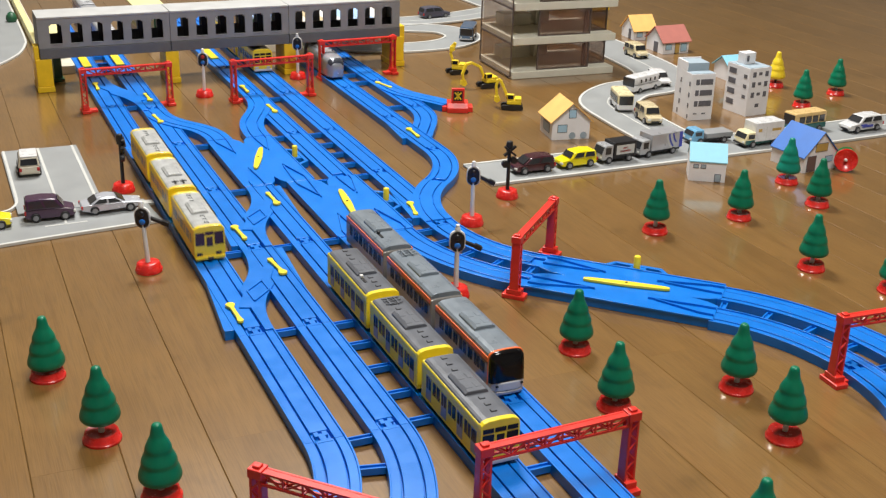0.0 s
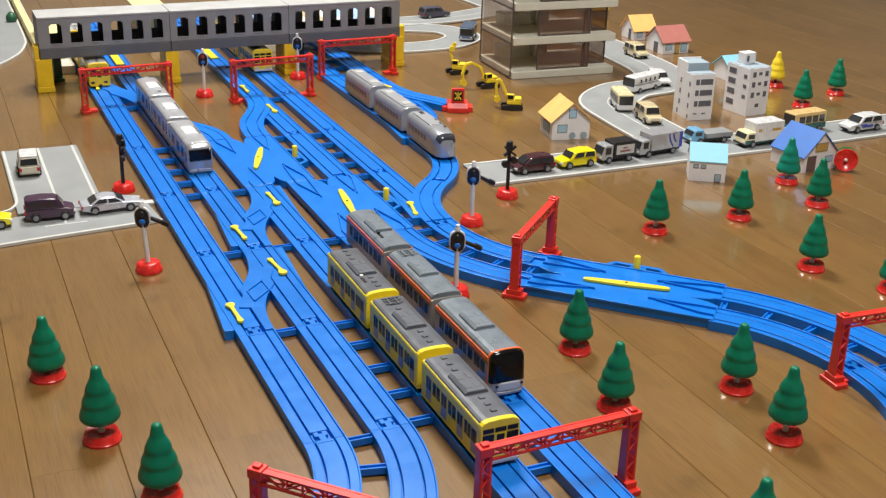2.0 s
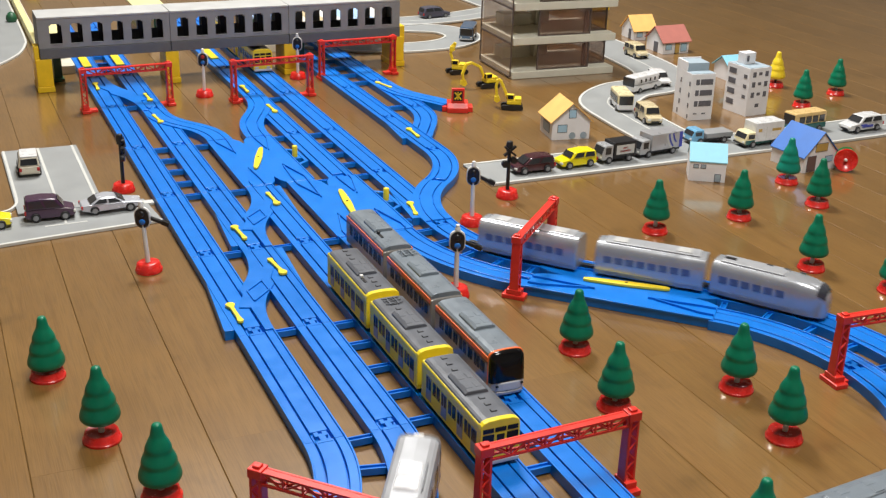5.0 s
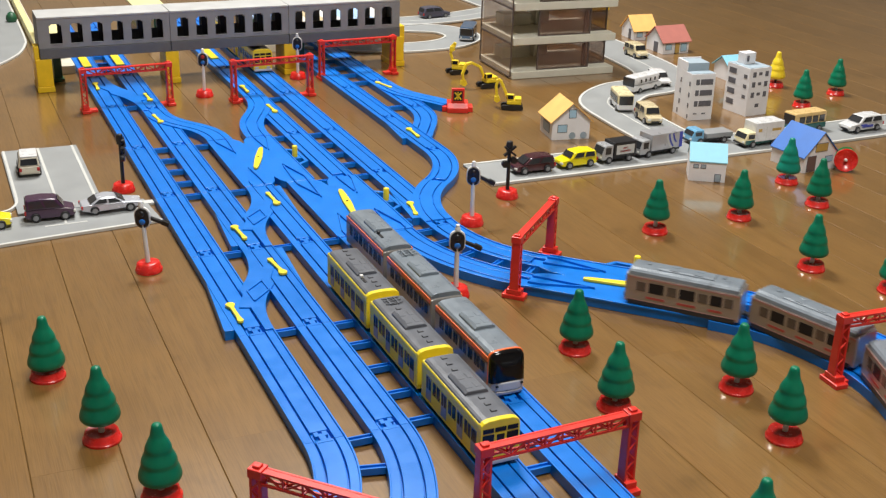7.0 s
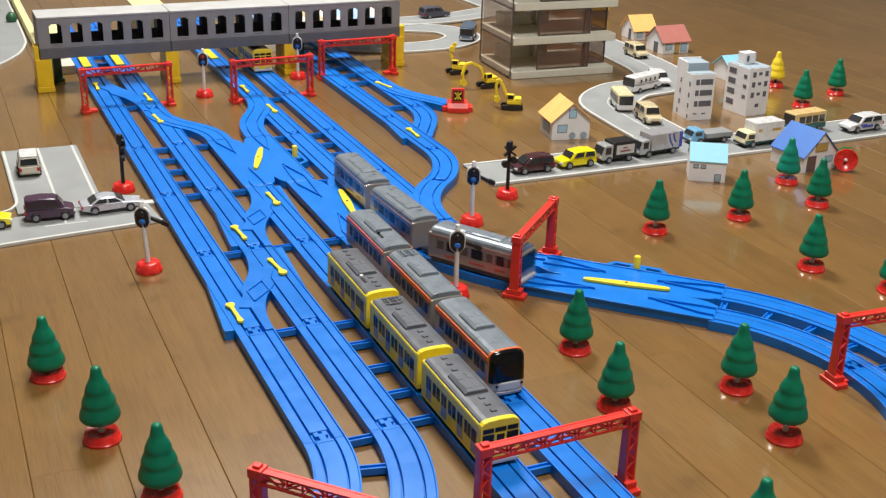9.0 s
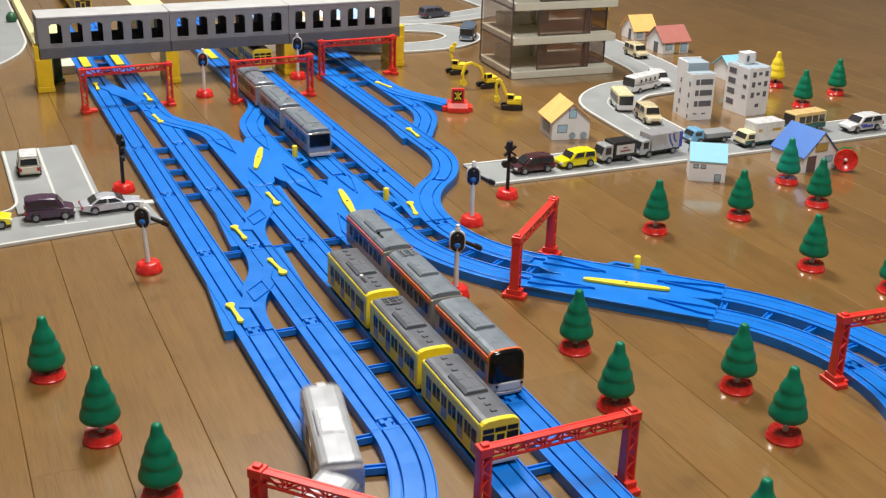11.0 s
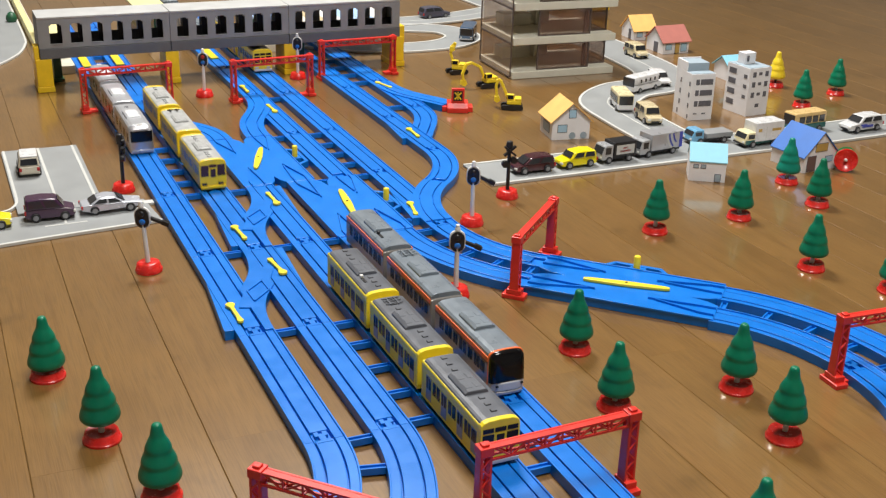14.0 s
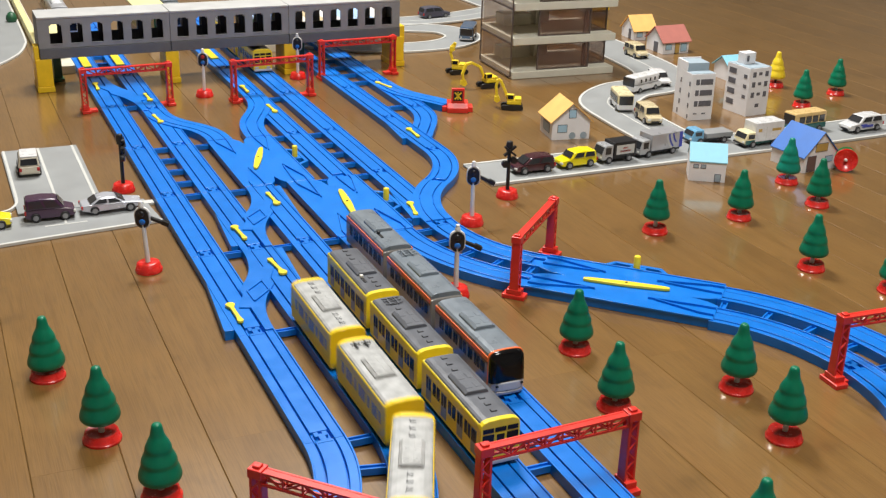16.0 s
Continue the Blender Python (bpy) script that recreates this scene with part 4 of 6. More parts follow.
def express_car(label, group, nose):
    """Streamlined silver car with a rounded nose."""
    ob = thing("train_car", label, "toy train", group)
    running_gear(ob)
    h = CAR_LEN / 2
    full = rounded_section(CAR_W, Z0, 0.0370, 0.0510, 12)
    if nose:
        ys = [-h, h - 0.040, h - 0.028, h - 0.017, h - 0.008, h - 0.001, h + 0.003]
        sh = [(1, 1), (1, 1), (0.99, 0.985), (0.96, 0.95), (0.88, 0.88), (0.74, 0.76), (0.45, 0.55)]
        secs = [[(x * a, Z0 + (z - Z0) * b) for x, z in full] for a, b in sh]
    else:
        ys, secs = [-h, h], [full, full]
    part("body", loft(bmesh.new(), secs, ys), CHROME, ob, "", 0.0012, True)
    part("roof_panel", boxes((-0.0105, -h + 0.008, 0.0500, 0.0105, h - (0.045 if nose else 0.008), 0.0516)), ROOF_SHINY, ob, "pale grey roof panel", 0.0010)
    spans = [(-h + 0.010 + i * 0.0125, -h + 0.019 + i * 0.0125) for i in range(6 if nose else 8)]
    side_windows(ob, spans, 0.0285, 0.0365, WINDOW_BLUE)
    side_windows(ob, [(-h + 0.002, h - (0.030 if nose else 0.002))], 0.0150, 0.0190, material_pick("door_blue_grey"), "blue_side_stripe", 0.0003)
    if nose:
        sc = [[(x * a * 1.02, Z0 + (z - Z0) * b + 0.0007) for x, z in full if z > 0.038] for a, b in ((0.885, 0.885), (0.80, 0.82), (0.70, 0.735))]
        part("windscreen", loft(bmesh.new(), sc, (h - 0.0078, h - 0.0028, h + 0.0004)), material_pick("tinted_gloss"), ob, "dark tinted windscreen", 0, True)
        for y in (0.030, 0.012, -0.006):
            part("roof_vent", boxes((-0.0085, y - 0.0020, 0.0512, -0.0065, y + 0.0050, 0.0524)), ROOF_BRACKET, ob, "", 0.0003)
        part("switch_slot", boxes((-0.004, -0.052, 0.0512, 0.002, -0.040, 0.0522)), BLACK, ob)
    else:
        for y in (0.036, -0.036):
            part("roof_vent", boxes((-0.0070, y - 0.0080, 0.0512, 0.0070, y + 0.0080, 0.0526)), ROOF_LIGHT, ob, "", 0.0006)
    return ob


def train(kind, group, labels, body, roof):
    cars = []
    for i in range(3):
        if kind == "express":
            cars.append(express_car(labels[i], group, i == 0))
        else:
            cars.append(commuter_car(labels[i], body, roof, kind, group, i == 0, i))
    return cars


# ---- where trains run: paths made of the rails' own lines ----
def joined(*paths):
    pts = []
    for n_len, at in paths:
        n = max(2, int(n_len / 0.004))
        for i in range(n + 1):
            p = Vector(at(n_len * i / n)[0])
            if not pts or (p - pts[-1]).length > 1e-4:
                pts.append(p)
    cum = [0.0]
    for p, q in zip(pts, pts[1:]):
        cum.append(cum[-1] + (q - p).length)
    return pts, cum


def along(path, s):
    pts, cum = path
    if s <= 0:
        return pts[0] + (pts[1] - pts[0]).normalized() * s
    if s >= cum[-1]:
        return pts[-1] + (pts[-1] - pts[-2]).normalized() * (s - cum[-1])
    i = int(np.searchsorted(cum, s)) - 1
    i = max(0, min(i, len(pts) - 2))
    return pts[i].lerp(pts[i + 1], (s - cum[i]) / (cum[i + 1] - cum[i]))


def car_pose(path, head, i, pitch=PITCH):
    """The pose of car i whose train's nose is at arc length head."""
    c = head - CAR_LEN / 2 - i * pitch
    a, b = along(path, c - 0.038), along(path, c + 0.038)
    d = b - a
    return pose((a.x + b.x) / 2, (a.y + b.y) / 2, 0.0, 0, 0, math.degrees(math.atan2(d.y, d.x)) - 90)


S0 = 2.2   # all paths begin at y = 2.2 and run towards the near side
PATH3 = joined(line_path(X3, S0, X3, -0.6))
PATH4 = joined(line_path(X4, S0, X4, -0.6))
PATH6 = joined(line_path(X6, S0, X6, -0.6))
SX, SY = X6 + RS, 0.715 - 2 * RS * math.sin(radians(45))
PATH7 = joined(line_path(X7, S0, X7, 0.715), arc_path(X7 - RS, 0.715, RS, 0, -45), arc_path(SX, SY, RS, 135, 180), line_path(X6, SY, X6, CY), arc_path(CX, CY, RI, 180, 225), line_path(PA[0], PA[1], EA[0], EA[1]), arc_path(CX2, CY2, RO, 45, -90), line_path(CX2, CY2 - RO, CX2 - 1.2, CY2 - RO))
PATH5 = joined(line_path(X5, S0, X5, CY), arc_path(CX, CY, RO, 180, 225), line_path(PB[0], PB[1], EB[0], EB[1]), arc_path(CX2, CY2, RI, 45, -90), line_path(CX2, CY2 - RI, CX2 - 1.2, CY2 - RI))

parked_yellow = train("yellow", "parked yellow train", ["yellow toy commuter train lead car with dark grey roof", "yellow toy commuter train middle car with pantograph", "yellow toy commuter train rear car with dark grey roof"], TRAIN_Y2, ROOF_GREY)
parked_orange = train("orange", "parked orange-striped train", ["grey toy train lead car with black front and orange stripe", "grey toy train middle car with orange stripe", "grey toy train rear car with orange stripe"], SILVER_WARM, ROOF_MID)
hidden_yellow = train("yellow", "yellow train under the station", ["yellow toy commuter train lead car under the station", "yellow toy train middle car under the station", "yellow toy train rear car under the station"], TRAIN_Y, ROOF_GREY)
for cars, path, head in ((parked_yellow, PATH3, S0 + 0.088), (parked_orange, PATH4, S0 - 0.020), (hidden_yellow, PATH6, S0 - 1.255)):
    for i, c in enumerate(cars):
        c.matrix_basis = car_pose(path, head, i)
runner_yellow = train("warm", "running yellow train", ["warm yellow toy train lead car with light grey roof", "warm yellow toy train middle car with black pantograph", "warm yellow toy train rear car with light grey roof"], TRAIN_O, ROOF_WORN)
runner_silver = train("silver", "running silver train", ["silver toy train lead car with dark windscreen and glossy roof", "silver toy train middle car with navy window band", "silver toy train rear car with navy window band"], SILVER, ROOF_SHINY)
runner_express = train("express", "running express train", ["streamlined silver toy express car with rounded dark-glazed nose", "silver toy express middle car with pale roof panel", "silver toy express rear car with pale roof panel"], SILVER, ROOF_LIGHT)
runner_red = train("redline", "running red-striped train", ["silver toy commuter lead car with thin red stripes", "silver toy commuter middle car with thin red stripes", "silver toy commuter rear car with thin red stripes"], SILVER_WARM, ROOF_MID)


def between(t, keys):
    """Straight interpolation in rows of (seconds, value)."""
    if t <= keys[0][0]:
        return keys[0][1]
    for (t0, a), (t1, b) in zip(keys, keys[1:]):
        if t <= t1:
            return a + (b - a) * (t - t0) / (t1 - t0)
    return keys[-1][1]


def run(cars, path, heads, pitch=RUN_PITCH):
    """Key each car of a train along its path by where the train's nose is."""
    for i, c in enumerate(cars):
        walk(c, [(k / 10, car_pose(path, between(k / 10, heads), i, pitch)) for k in range(161)])


# out of view the yellow train turns beyond the station, the silver one past the near bend
TURN_FAR = joined(line_path(X1, 0, X1, 2.4), ess_path(X1, 2.4, -0.25, 3.0, (0, 1), (0, 1)), arc_path(0.03, 3.0, 0.28, 180, 0), ess_path(0.31, 3.0, X2, 2.4), line_path(X2, 2.4, X2, 0), arc_path(-RI, 0, RO, 0, -90), line_path(-RI, -RO, -1.4, -RO))
TURN_NEAR = joined(line_path(X2, S0, X2, 0), arc_path(-RI, 0, RO, 0, -90), line_path(-RI, -RO, -0.50, -RO), ess_path(-0.50, -RO, -0.80, -0.46, (-1, 0), (-1, 0)), arc_path(-0.80, -0.245, 0.215, -90, -270), ess_path(-0.80, -0.03, -0.50, -RI, (1, 0), (1, 0)), line_path(-0.50, -RI, -RI, -RI), arc_path(-RI, 0, RI, -90, 0), line_path(X1, 0, X1, S0))


def motions():
    far_turn = TURN_FAR[1][-1] - (line_path(-RI, -RO, -1.4, -RO)[0] + RO * math.pi / 2 + S0)
    back = CAR_LEN + 2 * RUN_PITCH
    run(runner_yellow, TURN_FAR, [(0.0, 0.410 + back), (3.5, 1.850 + back), (11.0, far_turn + S0 - 1.875), (16.0, far_turn + S0 + 0.175)])
    near_turn = TURN_NEAR[1][-1]
    back = CAR_LEN + 2 * 0.1345
    run(runner_silver, TURN_NEAR, [(0.0, S0 - 1.525), (5.5, S0 + 0.675), (10.3, near_turn - S0 - 0.652 + back), (16.0, near_turn - S0 + 1.643 + back)], 0.1345)
    run(runner_express, PATH7, [(0.0, S0 - 1.165), (1.5, S0 - 0.787), (3.5, S0 - 0.293), (4.2, S0 - 0.115), (6.3, S0 + 0.445), (9.0, S0 + 1.2), (16.0, S0 + 1.3)])
    run(runner_red, PATH5, [(0.0, S0 + 1.45), (4.0, S0 + 1.10), (6.5, S0 + 0.440), (7.5, S0 + 0.182), (8.5, S0 - 0.086), (9.2, S0 - 0.265), (11.3, S0 - 0.815), (12.5, S0 - 1.135), (13.5, S0 - 1.40), (14.5, S0 - 1.60), (16.0, S0 - 1.65)])


# ---- roads of grey plastic mats ----
ASPHALT = material("grey_road_plastic", (0.275, 0.285, 0.285), 0.5, 0, 0.07, 25, 0.10)
EDGE = material("off_white_road_edge", (0.56, 0.56, 0.53), 0.5, 0, 0.05, 40, 0.06)
ROAD = 0.0030


def spline(points, n=10):
    """A smooth open curve through plan points."""
    pts = [Vector(p) for p in points]
    pts = [pts[0] * 2 - pts[1]] + pts + [pts[-1] * 2 - pts[-2]]
    out = []
    for i in range(1, len(pts) - 2):
        a, b, c, d = pts[i - 1:i + 3]
        for k in range(n):
            u = k / n
            out.append(0.5 * ((2 * b) + (c - a) * u + (2 * a - 5 * b + 4 * c - d) * u * u + (3 * b - a - 3 * c + d) * u ** 3))
    out.append(pts[-2])
    return out


def ribbon(bm, pts, w0, w1, z0, z1):
    rows = []
    for i, p in enumerate(pts):
        t = (pts[min(i + 1, len(pts) - 1)] - pts[max(i - 1, 0)]).normalized()
        rows.append([bm.verts.new((p.x - t.y * w, p.y + t.x * w, z)) for w, z in ((w0, z0), (w1, z0), (w1, z1), (w0, z1))])
    for a, b in zip(rows, rows[1:]):
        for j in range(4):
            bm.faces.new((a[j], a[(j + 1) % 4], b[(j + 1) % 4], b[j]))
    bm.faces.new(rows[0][::-1])
    bm.faces.new(rows[-1])
    return bm


def toy_road(label, points, half, lines=(), z=0.0, edges=(1, 1), lw=0.0013):
    pts = spline(points)
    ob = tagged(part("toy_road", ribbon(bmesh.new(), pts, -half, half, z, z + ROAD), ASPHALT, None, "", 0.0004), label, "toy road", "toy roads")
    for sg, on in ((-1, edges[0]), (1, edges[1])):
        if on:
            a, b = sorted((sg * (half - 0.004), sg * (half + 0.0006)))
            part("kerb", ribbon(bmesh.new(), pts, a, b, z + 0.0002, z + ROAD + 0.0012), EDGE, ob, "raised off-white edge", 0.0004)
    for off, i0, i1 in lines:
        part("lane_line", ribbon(bmesh.new(), pts[i0:i1], off - lw, off + lw, z + ROAD - 0.0005, z + ROAD + 0.0003), EDGE, ob)
    return ob


LBL = "grey plastic toy road mat with raised off-white edges"
toy_road(LBL, [(0.430, 0.606), (0.62, 0.607), (0.85, 0.609), (1.08, 0.612), (1.30, 0.622), (1.60, 0.64)], 0.047, [(0.0, 3, 12), (0.0, 34, 50)])
toy_road(LBL, [(0.796, 0.640), (0.803, 0.78), (0.820, 0.885), (0.890, 0.950), (0.975, 0.972), (1.035, 1.05), (1.055, 1.20), (1.06, 1.45), (1.04, 1.9)], 0.053, [(0.002, 2, 60)], 0.0006)
toy_road(LBL, [(0.36, 1.62), (0.50, 1.47), (0.62, 1.405), (0.74, 1.41), (0.805, 1.47), (0.79, 1.55), (0.70, 1.60), (0.56, 1.68)], 0.040, [], 0.0003)
toy_road(LBL, [(0.52, 1.70), (0.70, 1.655), (0.90, 1.675), (1.15, 1.80), (1.4, 2.0)], 0.045, [(0.0, 4, 30)], 0.0012)
edge = spline([(-0.079, 2.3), (-0.079, 2.1), (-0.080, 1.72), (-0.086, 1.645), (-0.099, 1.585), (-0.117, 1.54), (-0.150, 1.484), (-0.21, 1.42), (-0.40, 1.36)], 6)
far_mat = tagged(part("toy_road", prism(bmesh.new(), [(p.x, p.y) for p in edge] + [(-0.40, 2.3)], 0.0, ROAD), ASPHALT, None, "", 0.0004), "grey plastic toy road mat with a rounded off-white corner", "toy road", "toy roads")
part("kerb", ribbon(bmesh.new(), edge, -0.004, 0.0006, 0.0002, ROAD + 0.0012), EDGE, far_mat, "raised off-white edge", 0.0004)
part("lane_line", ribbon(bmesh.new(), [Vector((-0.118, 2.3)), Vector((-0.118, 1.95))], -0.002, 0.002, ROAD - 0.0005, ROAD + 0.0004), EDGE, far_mat)
toy_road(LBL, [(-0.50, 0.565), (-0.32, 0.585), (-0.18, 0.603), (-0.026, 0.618)], 0.044, [], 0.0, (1, 0))
side_road = toy_road("grey plastic toy road mat with white lane lines", [(-0.1345, 0.655), (-0.1345, 0.74), (-0.1345, 0.84), (-0.1345, 0.928)], 0.0532, [(-0.0465, 4, 31), (0.0497, 7, 31), (0.0020, 5, 31)], 0.0006, (0, 0), 0.0018)
corner = tagged(part("toy_road", ribbon(bmesh.new(), spline([(-0.1842, 0.716), (-0.1858, 0.697), (-0.1905, 0.683), (-0.200, 0.672), (-0.225, 0.664), (-0.30, 0.652)]), -0.0018, 0.0018, 0.0004, ROAD + 0.0010), EDGE, None, "", 0.0003), "off-white curved edge strip at a toy road corner", "toy road", "toy roads")
for a, b in (((-0.1606, 0.6000), (-0.1103, 0.6012)), ((-0.1353, 0.6010), (-0.1353, 0.6163))):
    part("stop_line", ribbon(bmesh.new(), [Vector(a), Vector(b)], -0.0014, 0.0014, ROAD - 0.0005, ROAD + 0.0004), EDGE, side_road)
clip = boxes((-0.034, 0.640, 0.0, -0.020, 0.652, 0.004))
tagged(part("road_connector", clip, EDGE, None, "", 0.0008), "off-white plastic connector tab at a road end", "toy road")

# ---- overhead station: three grey window units on yellow pillars ----
YB, YD = 1.266, 0.070
station = thing("overhead_station", "grey plastic overhead toy station bridge on yellow pillars", "toy station")
UNITS = ((-0.092, 0.133), (0.133, 0.352), (0.352, 0.574))
STATION_ROOF = material("pale_grey_roof_plastic", (0.44, 0.44, 0.43), 0.5, 0, 0.08, 30, 0.08)
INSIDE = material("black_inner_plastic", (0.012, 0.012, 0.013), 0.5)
for x0, x1 in UNITS:
    n, w = 6, 0.0205
    x0, x1 = x0 + 0.0004, x1 - 0.0004
    cs = [x0 + (0.0295 if x0 < 0 else 0.0225) + 0.0345 * i for i in range(n)]
    bm = bmesh.new()
    for yy in (YB, YB + YD - 0.004):
        box(bm, x0, yy, 0.0760, x1, yy + 0.004, 0.0830)
        box(bm, x0, yy, 0.1170, x1, yy + 0.004, 0.1260)
        for i in range(n + 1):
            a = x0 if i == 0 else cs[i - 1] + w / 2
            b = x1 if i == n else cs[i] - w / 2
            box(bm, a, yy, 0.0830, b, yy + 0.004, 0.1170)
    wall = part("window_wall", bm, GREY, station, "grey wall with a row of window openings")
    for i in range(n):
        c = cs[i]
        part("window_sill", boxes((c - 0.005, YB - 0.0012, 0.0812, c + 0.005, YB, 0.0830)), GREY, wall, "", 0.0004)
        part("window_lintel", boxes((c - w / 2, YB + 0.0003, 0.1145, c - w / 2 + 0.003, YB + 0.0037, 0.117), (c + w / 2 - 0.003, YB + 0.0003, 0.1145, c + w / 2, YB + 0.0037, 0.117)), GREY, wall)
    part("girder", boxes((x0, YB - 0.0022, 0.0580, x1, YB + YD + 0.002, 0.0755)), GREY_DARK, station, "dark grey lower girder", 0.001)
    part("roof", boxes((x0, YB - 0.001, 0.1262, x1, YB + YD + 0.001, 0.1300)), STATION_ROOF, station, "pale grey flat roof", 0.001)
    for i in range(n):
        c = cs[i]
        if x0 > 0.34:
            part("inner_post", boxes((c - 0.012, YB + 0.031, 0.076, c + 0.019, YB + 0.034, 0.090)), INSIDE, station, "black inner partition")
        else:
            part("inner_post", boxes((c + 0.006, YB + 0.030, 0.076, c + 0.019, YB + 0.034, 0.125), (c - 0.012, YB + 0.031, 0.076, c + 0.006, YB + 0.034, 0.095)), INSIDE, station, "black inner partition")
for x in (UNITS[0][0], UNITS[2][1] - 0.003):
    part("end_wall", boxes((x, YB + 0.0041, 0.076, x + 0.003, YB + YD - 0.0041, 0.126)), GREY_DARK, station)
for x, w in ((-0.0865, 0.029), (0.1340, 0.026), (0.3530, 0.025), (0.5710, 0.026)):
    bm = boxes((x - w / 2, YB - 0.004, 0.0, x + w / 2, YB + YD - 0.01, 0.010), (x - w / 2 + 0.0012, YB - 0.002, 0.010, x + w / 2 - 0.0012, YB + YD - 0.012, 0.0578))
    part("pillar", bm, PILLAR_Y, station, "ochre yellow plastic pillar", 0.0012)
part("side_bracket", boxes((-0.1010, YB + 0.002, 0.050, -0.0925, YB + 0.03, 0.080)), PILLAR_Y, station, "", 0.001)
part("side_bracket", boxes((0.5745, YB + 0.002, 0.045, 0.585, YB + 0.03, 0.078)), PILLAR_Y, station, "", 0.001)

# platforms and rail plates beyond the station
PALE = material("pale_yellow_plastic", (0.80, 0.72, 0.34), 0.45)
PALE_BLUE = material("pale_blue_plastic", (0.38, 0.55, 0.80), 0.4)
TAN_PANEL = material("tan_canopy_plastic", (0.55, 0.44, 0.26), 0.45)


def platform(x0, x1, y0, y1, h, roof, label):
    ob = thing("station_platform", label, "toy platform", "station platforms")
    part("deck", boxes((x0, y0, 0.0, x1, y1, h)), CREAM, ob, "", 0.001)
    part("edge_strip", boxes((x0 + 0.002, y0 + 0.004, h, x0 + 0.007, y1 - 0.004, h + 0.001)), PALE, ob, "pale yellow edge strip")
    for y in (y0 + 0.08, y0 + 0.20):
        part("post", boxes(((x0 + x1) / 2 - 0.004, y, h, (x0 + x1) / 2 + 0.004, y + 0.008, 0.058)), GREEN2, ob, "dark green post", 0.0006)
    part("canopy", boxes((x0 - 0.004, y0 + 0.06, 0.058, x1 + 0.004, y1, 0.063)), roof, ob, "", 0.001)
    return ob


platform(-0.058, -0.022, 1.385, 1.68, 0.016, PALE, "cream toy platform with pale yellow canopy beside the rails")
platform(0.142, 0.200, 1.53, 1.78, 0.016, PALE, "cream toy platform with pale yellow canopy between tracks")
platform(0.325, 0.385, 1.45, 1.68, 0.016, PALE_BLUE, "cream toy platform with pale blue canopy between tracks")
shelter = thing("platform_canopy", "pale blue and white toy platform canopy over the rails", "toy canopy")
for i in range(6):
    x = 0.415 + i * 0.034
    part("canopy_panel", boxes((x, 1.375, 0.0585, x + 0.0335, 1.55, 0.0625)), (CREAM, TAN_PANEL, WHITE, PALE_BLUE, PALE_BLUE, WHITE)[i], shelter, "", 0.0008)
for x, z in ((0.4445, 0.0), (0.597, ROAD + 0.0004)):
    part("post", boxes((x - 0.003, 1.535, z, x + 0.003, 1.541, 0.0585)), WHITE, shelter, "white post", 0.0005)
side_deck = thing("side_platform", "pale yellow toy platform slab behind the station", "toy platform")
part("deck", boxes((-0.074, 1.50, 0.0, -0.062, 2.25, 0.020)), PALE, side_deck, "", 0.001)
part("edge_strip", boxes((-0.062, 1.50, 0.014, -0.0600, 2.25, 0.021)), CREAM, side_deck)
hedge = thing("hedge_block", "small dark green plastic hedge block on a road mat", "hedge block", "", pose(-0.092, 1.89, ROAD))
part("block", lathe(bmesh.new(), [(0.009, 0.0), (0.012, 0.006), (0.011, 0.013), (0.007, 0.019), (0.002, 0.022)], 14), GREEN2, hedge, "", 0, True)
for x in (X1, X2, X5):
    bm = boxes((x - 0.0075, 1.385, 0.0095, x + 0.0075, 1.470, 0.0125))
    tagged(part("rail_plate", bm, YELLOW, None, "", 0.0006), "yellow plastic stop plate lying in a blue rail", "rail plate", "yellow rail plates")
for x, y in ((-0.058, 1.345), (0.40, 1.36)):
    ob = thing("green_pier", "dark green plastic pier block behind the station", "pier block", "green pier blocks", pose(x, y, 0))
    part("block", boxes((-0.007, -0.012, 0, 0.007, 0.012, 0.052)), GREEN2, ob, "", 0.001)
    part("foot", boxes((-0.010, -0.015, 0, 0.010, 0.015, 0.006)), GREEN2, ob, "", 0.001)

# ---- buffer stop ----
ob = thing("buffer_stop", "red plastic toy buffer stop with black and yellow plate", "buffer stop", "", pose(0.549, 0.936, 0, 0, 0, -22))
part("base", extrude_x(bmesh.new(), [(-0.020, 0.0), (0.020, 0.0), (0.020, 0.008), (0.013, 0.016), (-0.013, 0.016), (-0.020, 0.008)], -0.018, 0.018), RED, ob, "", 0.001)
for x in (-0.026, 0.0182):
    part("wing", boxes((x, -0.012, 0, x + 0.0078, 0.012, 0.009)), RED, ob, "", 0.001)
part("board", boxes((-0.011, -0.013, 0.016, 0.011, -0.007, 0.041)), RED, ob, "", 0.0008)
part("sign_plate", boxes((-0.0078, -0.0138, 0.020, 0.0078, -0.0130, 0.037)), BLACK, ob)
bm = bmesh.new()
for s in (-1, 1):
    bar(bm, (-0.0055 * s, -0.0141, 0.0225), (0.0055 * s, -0.0141, 0.0345), 0.0022, 0.0006)
    bar(bm, (0.0006 * s, -0.0141, 0.0215), (0.0006 * s, -0.0141, 0.0355), 0.0008, 0.0006)
part("chevron", bm, YELLOW, ob)


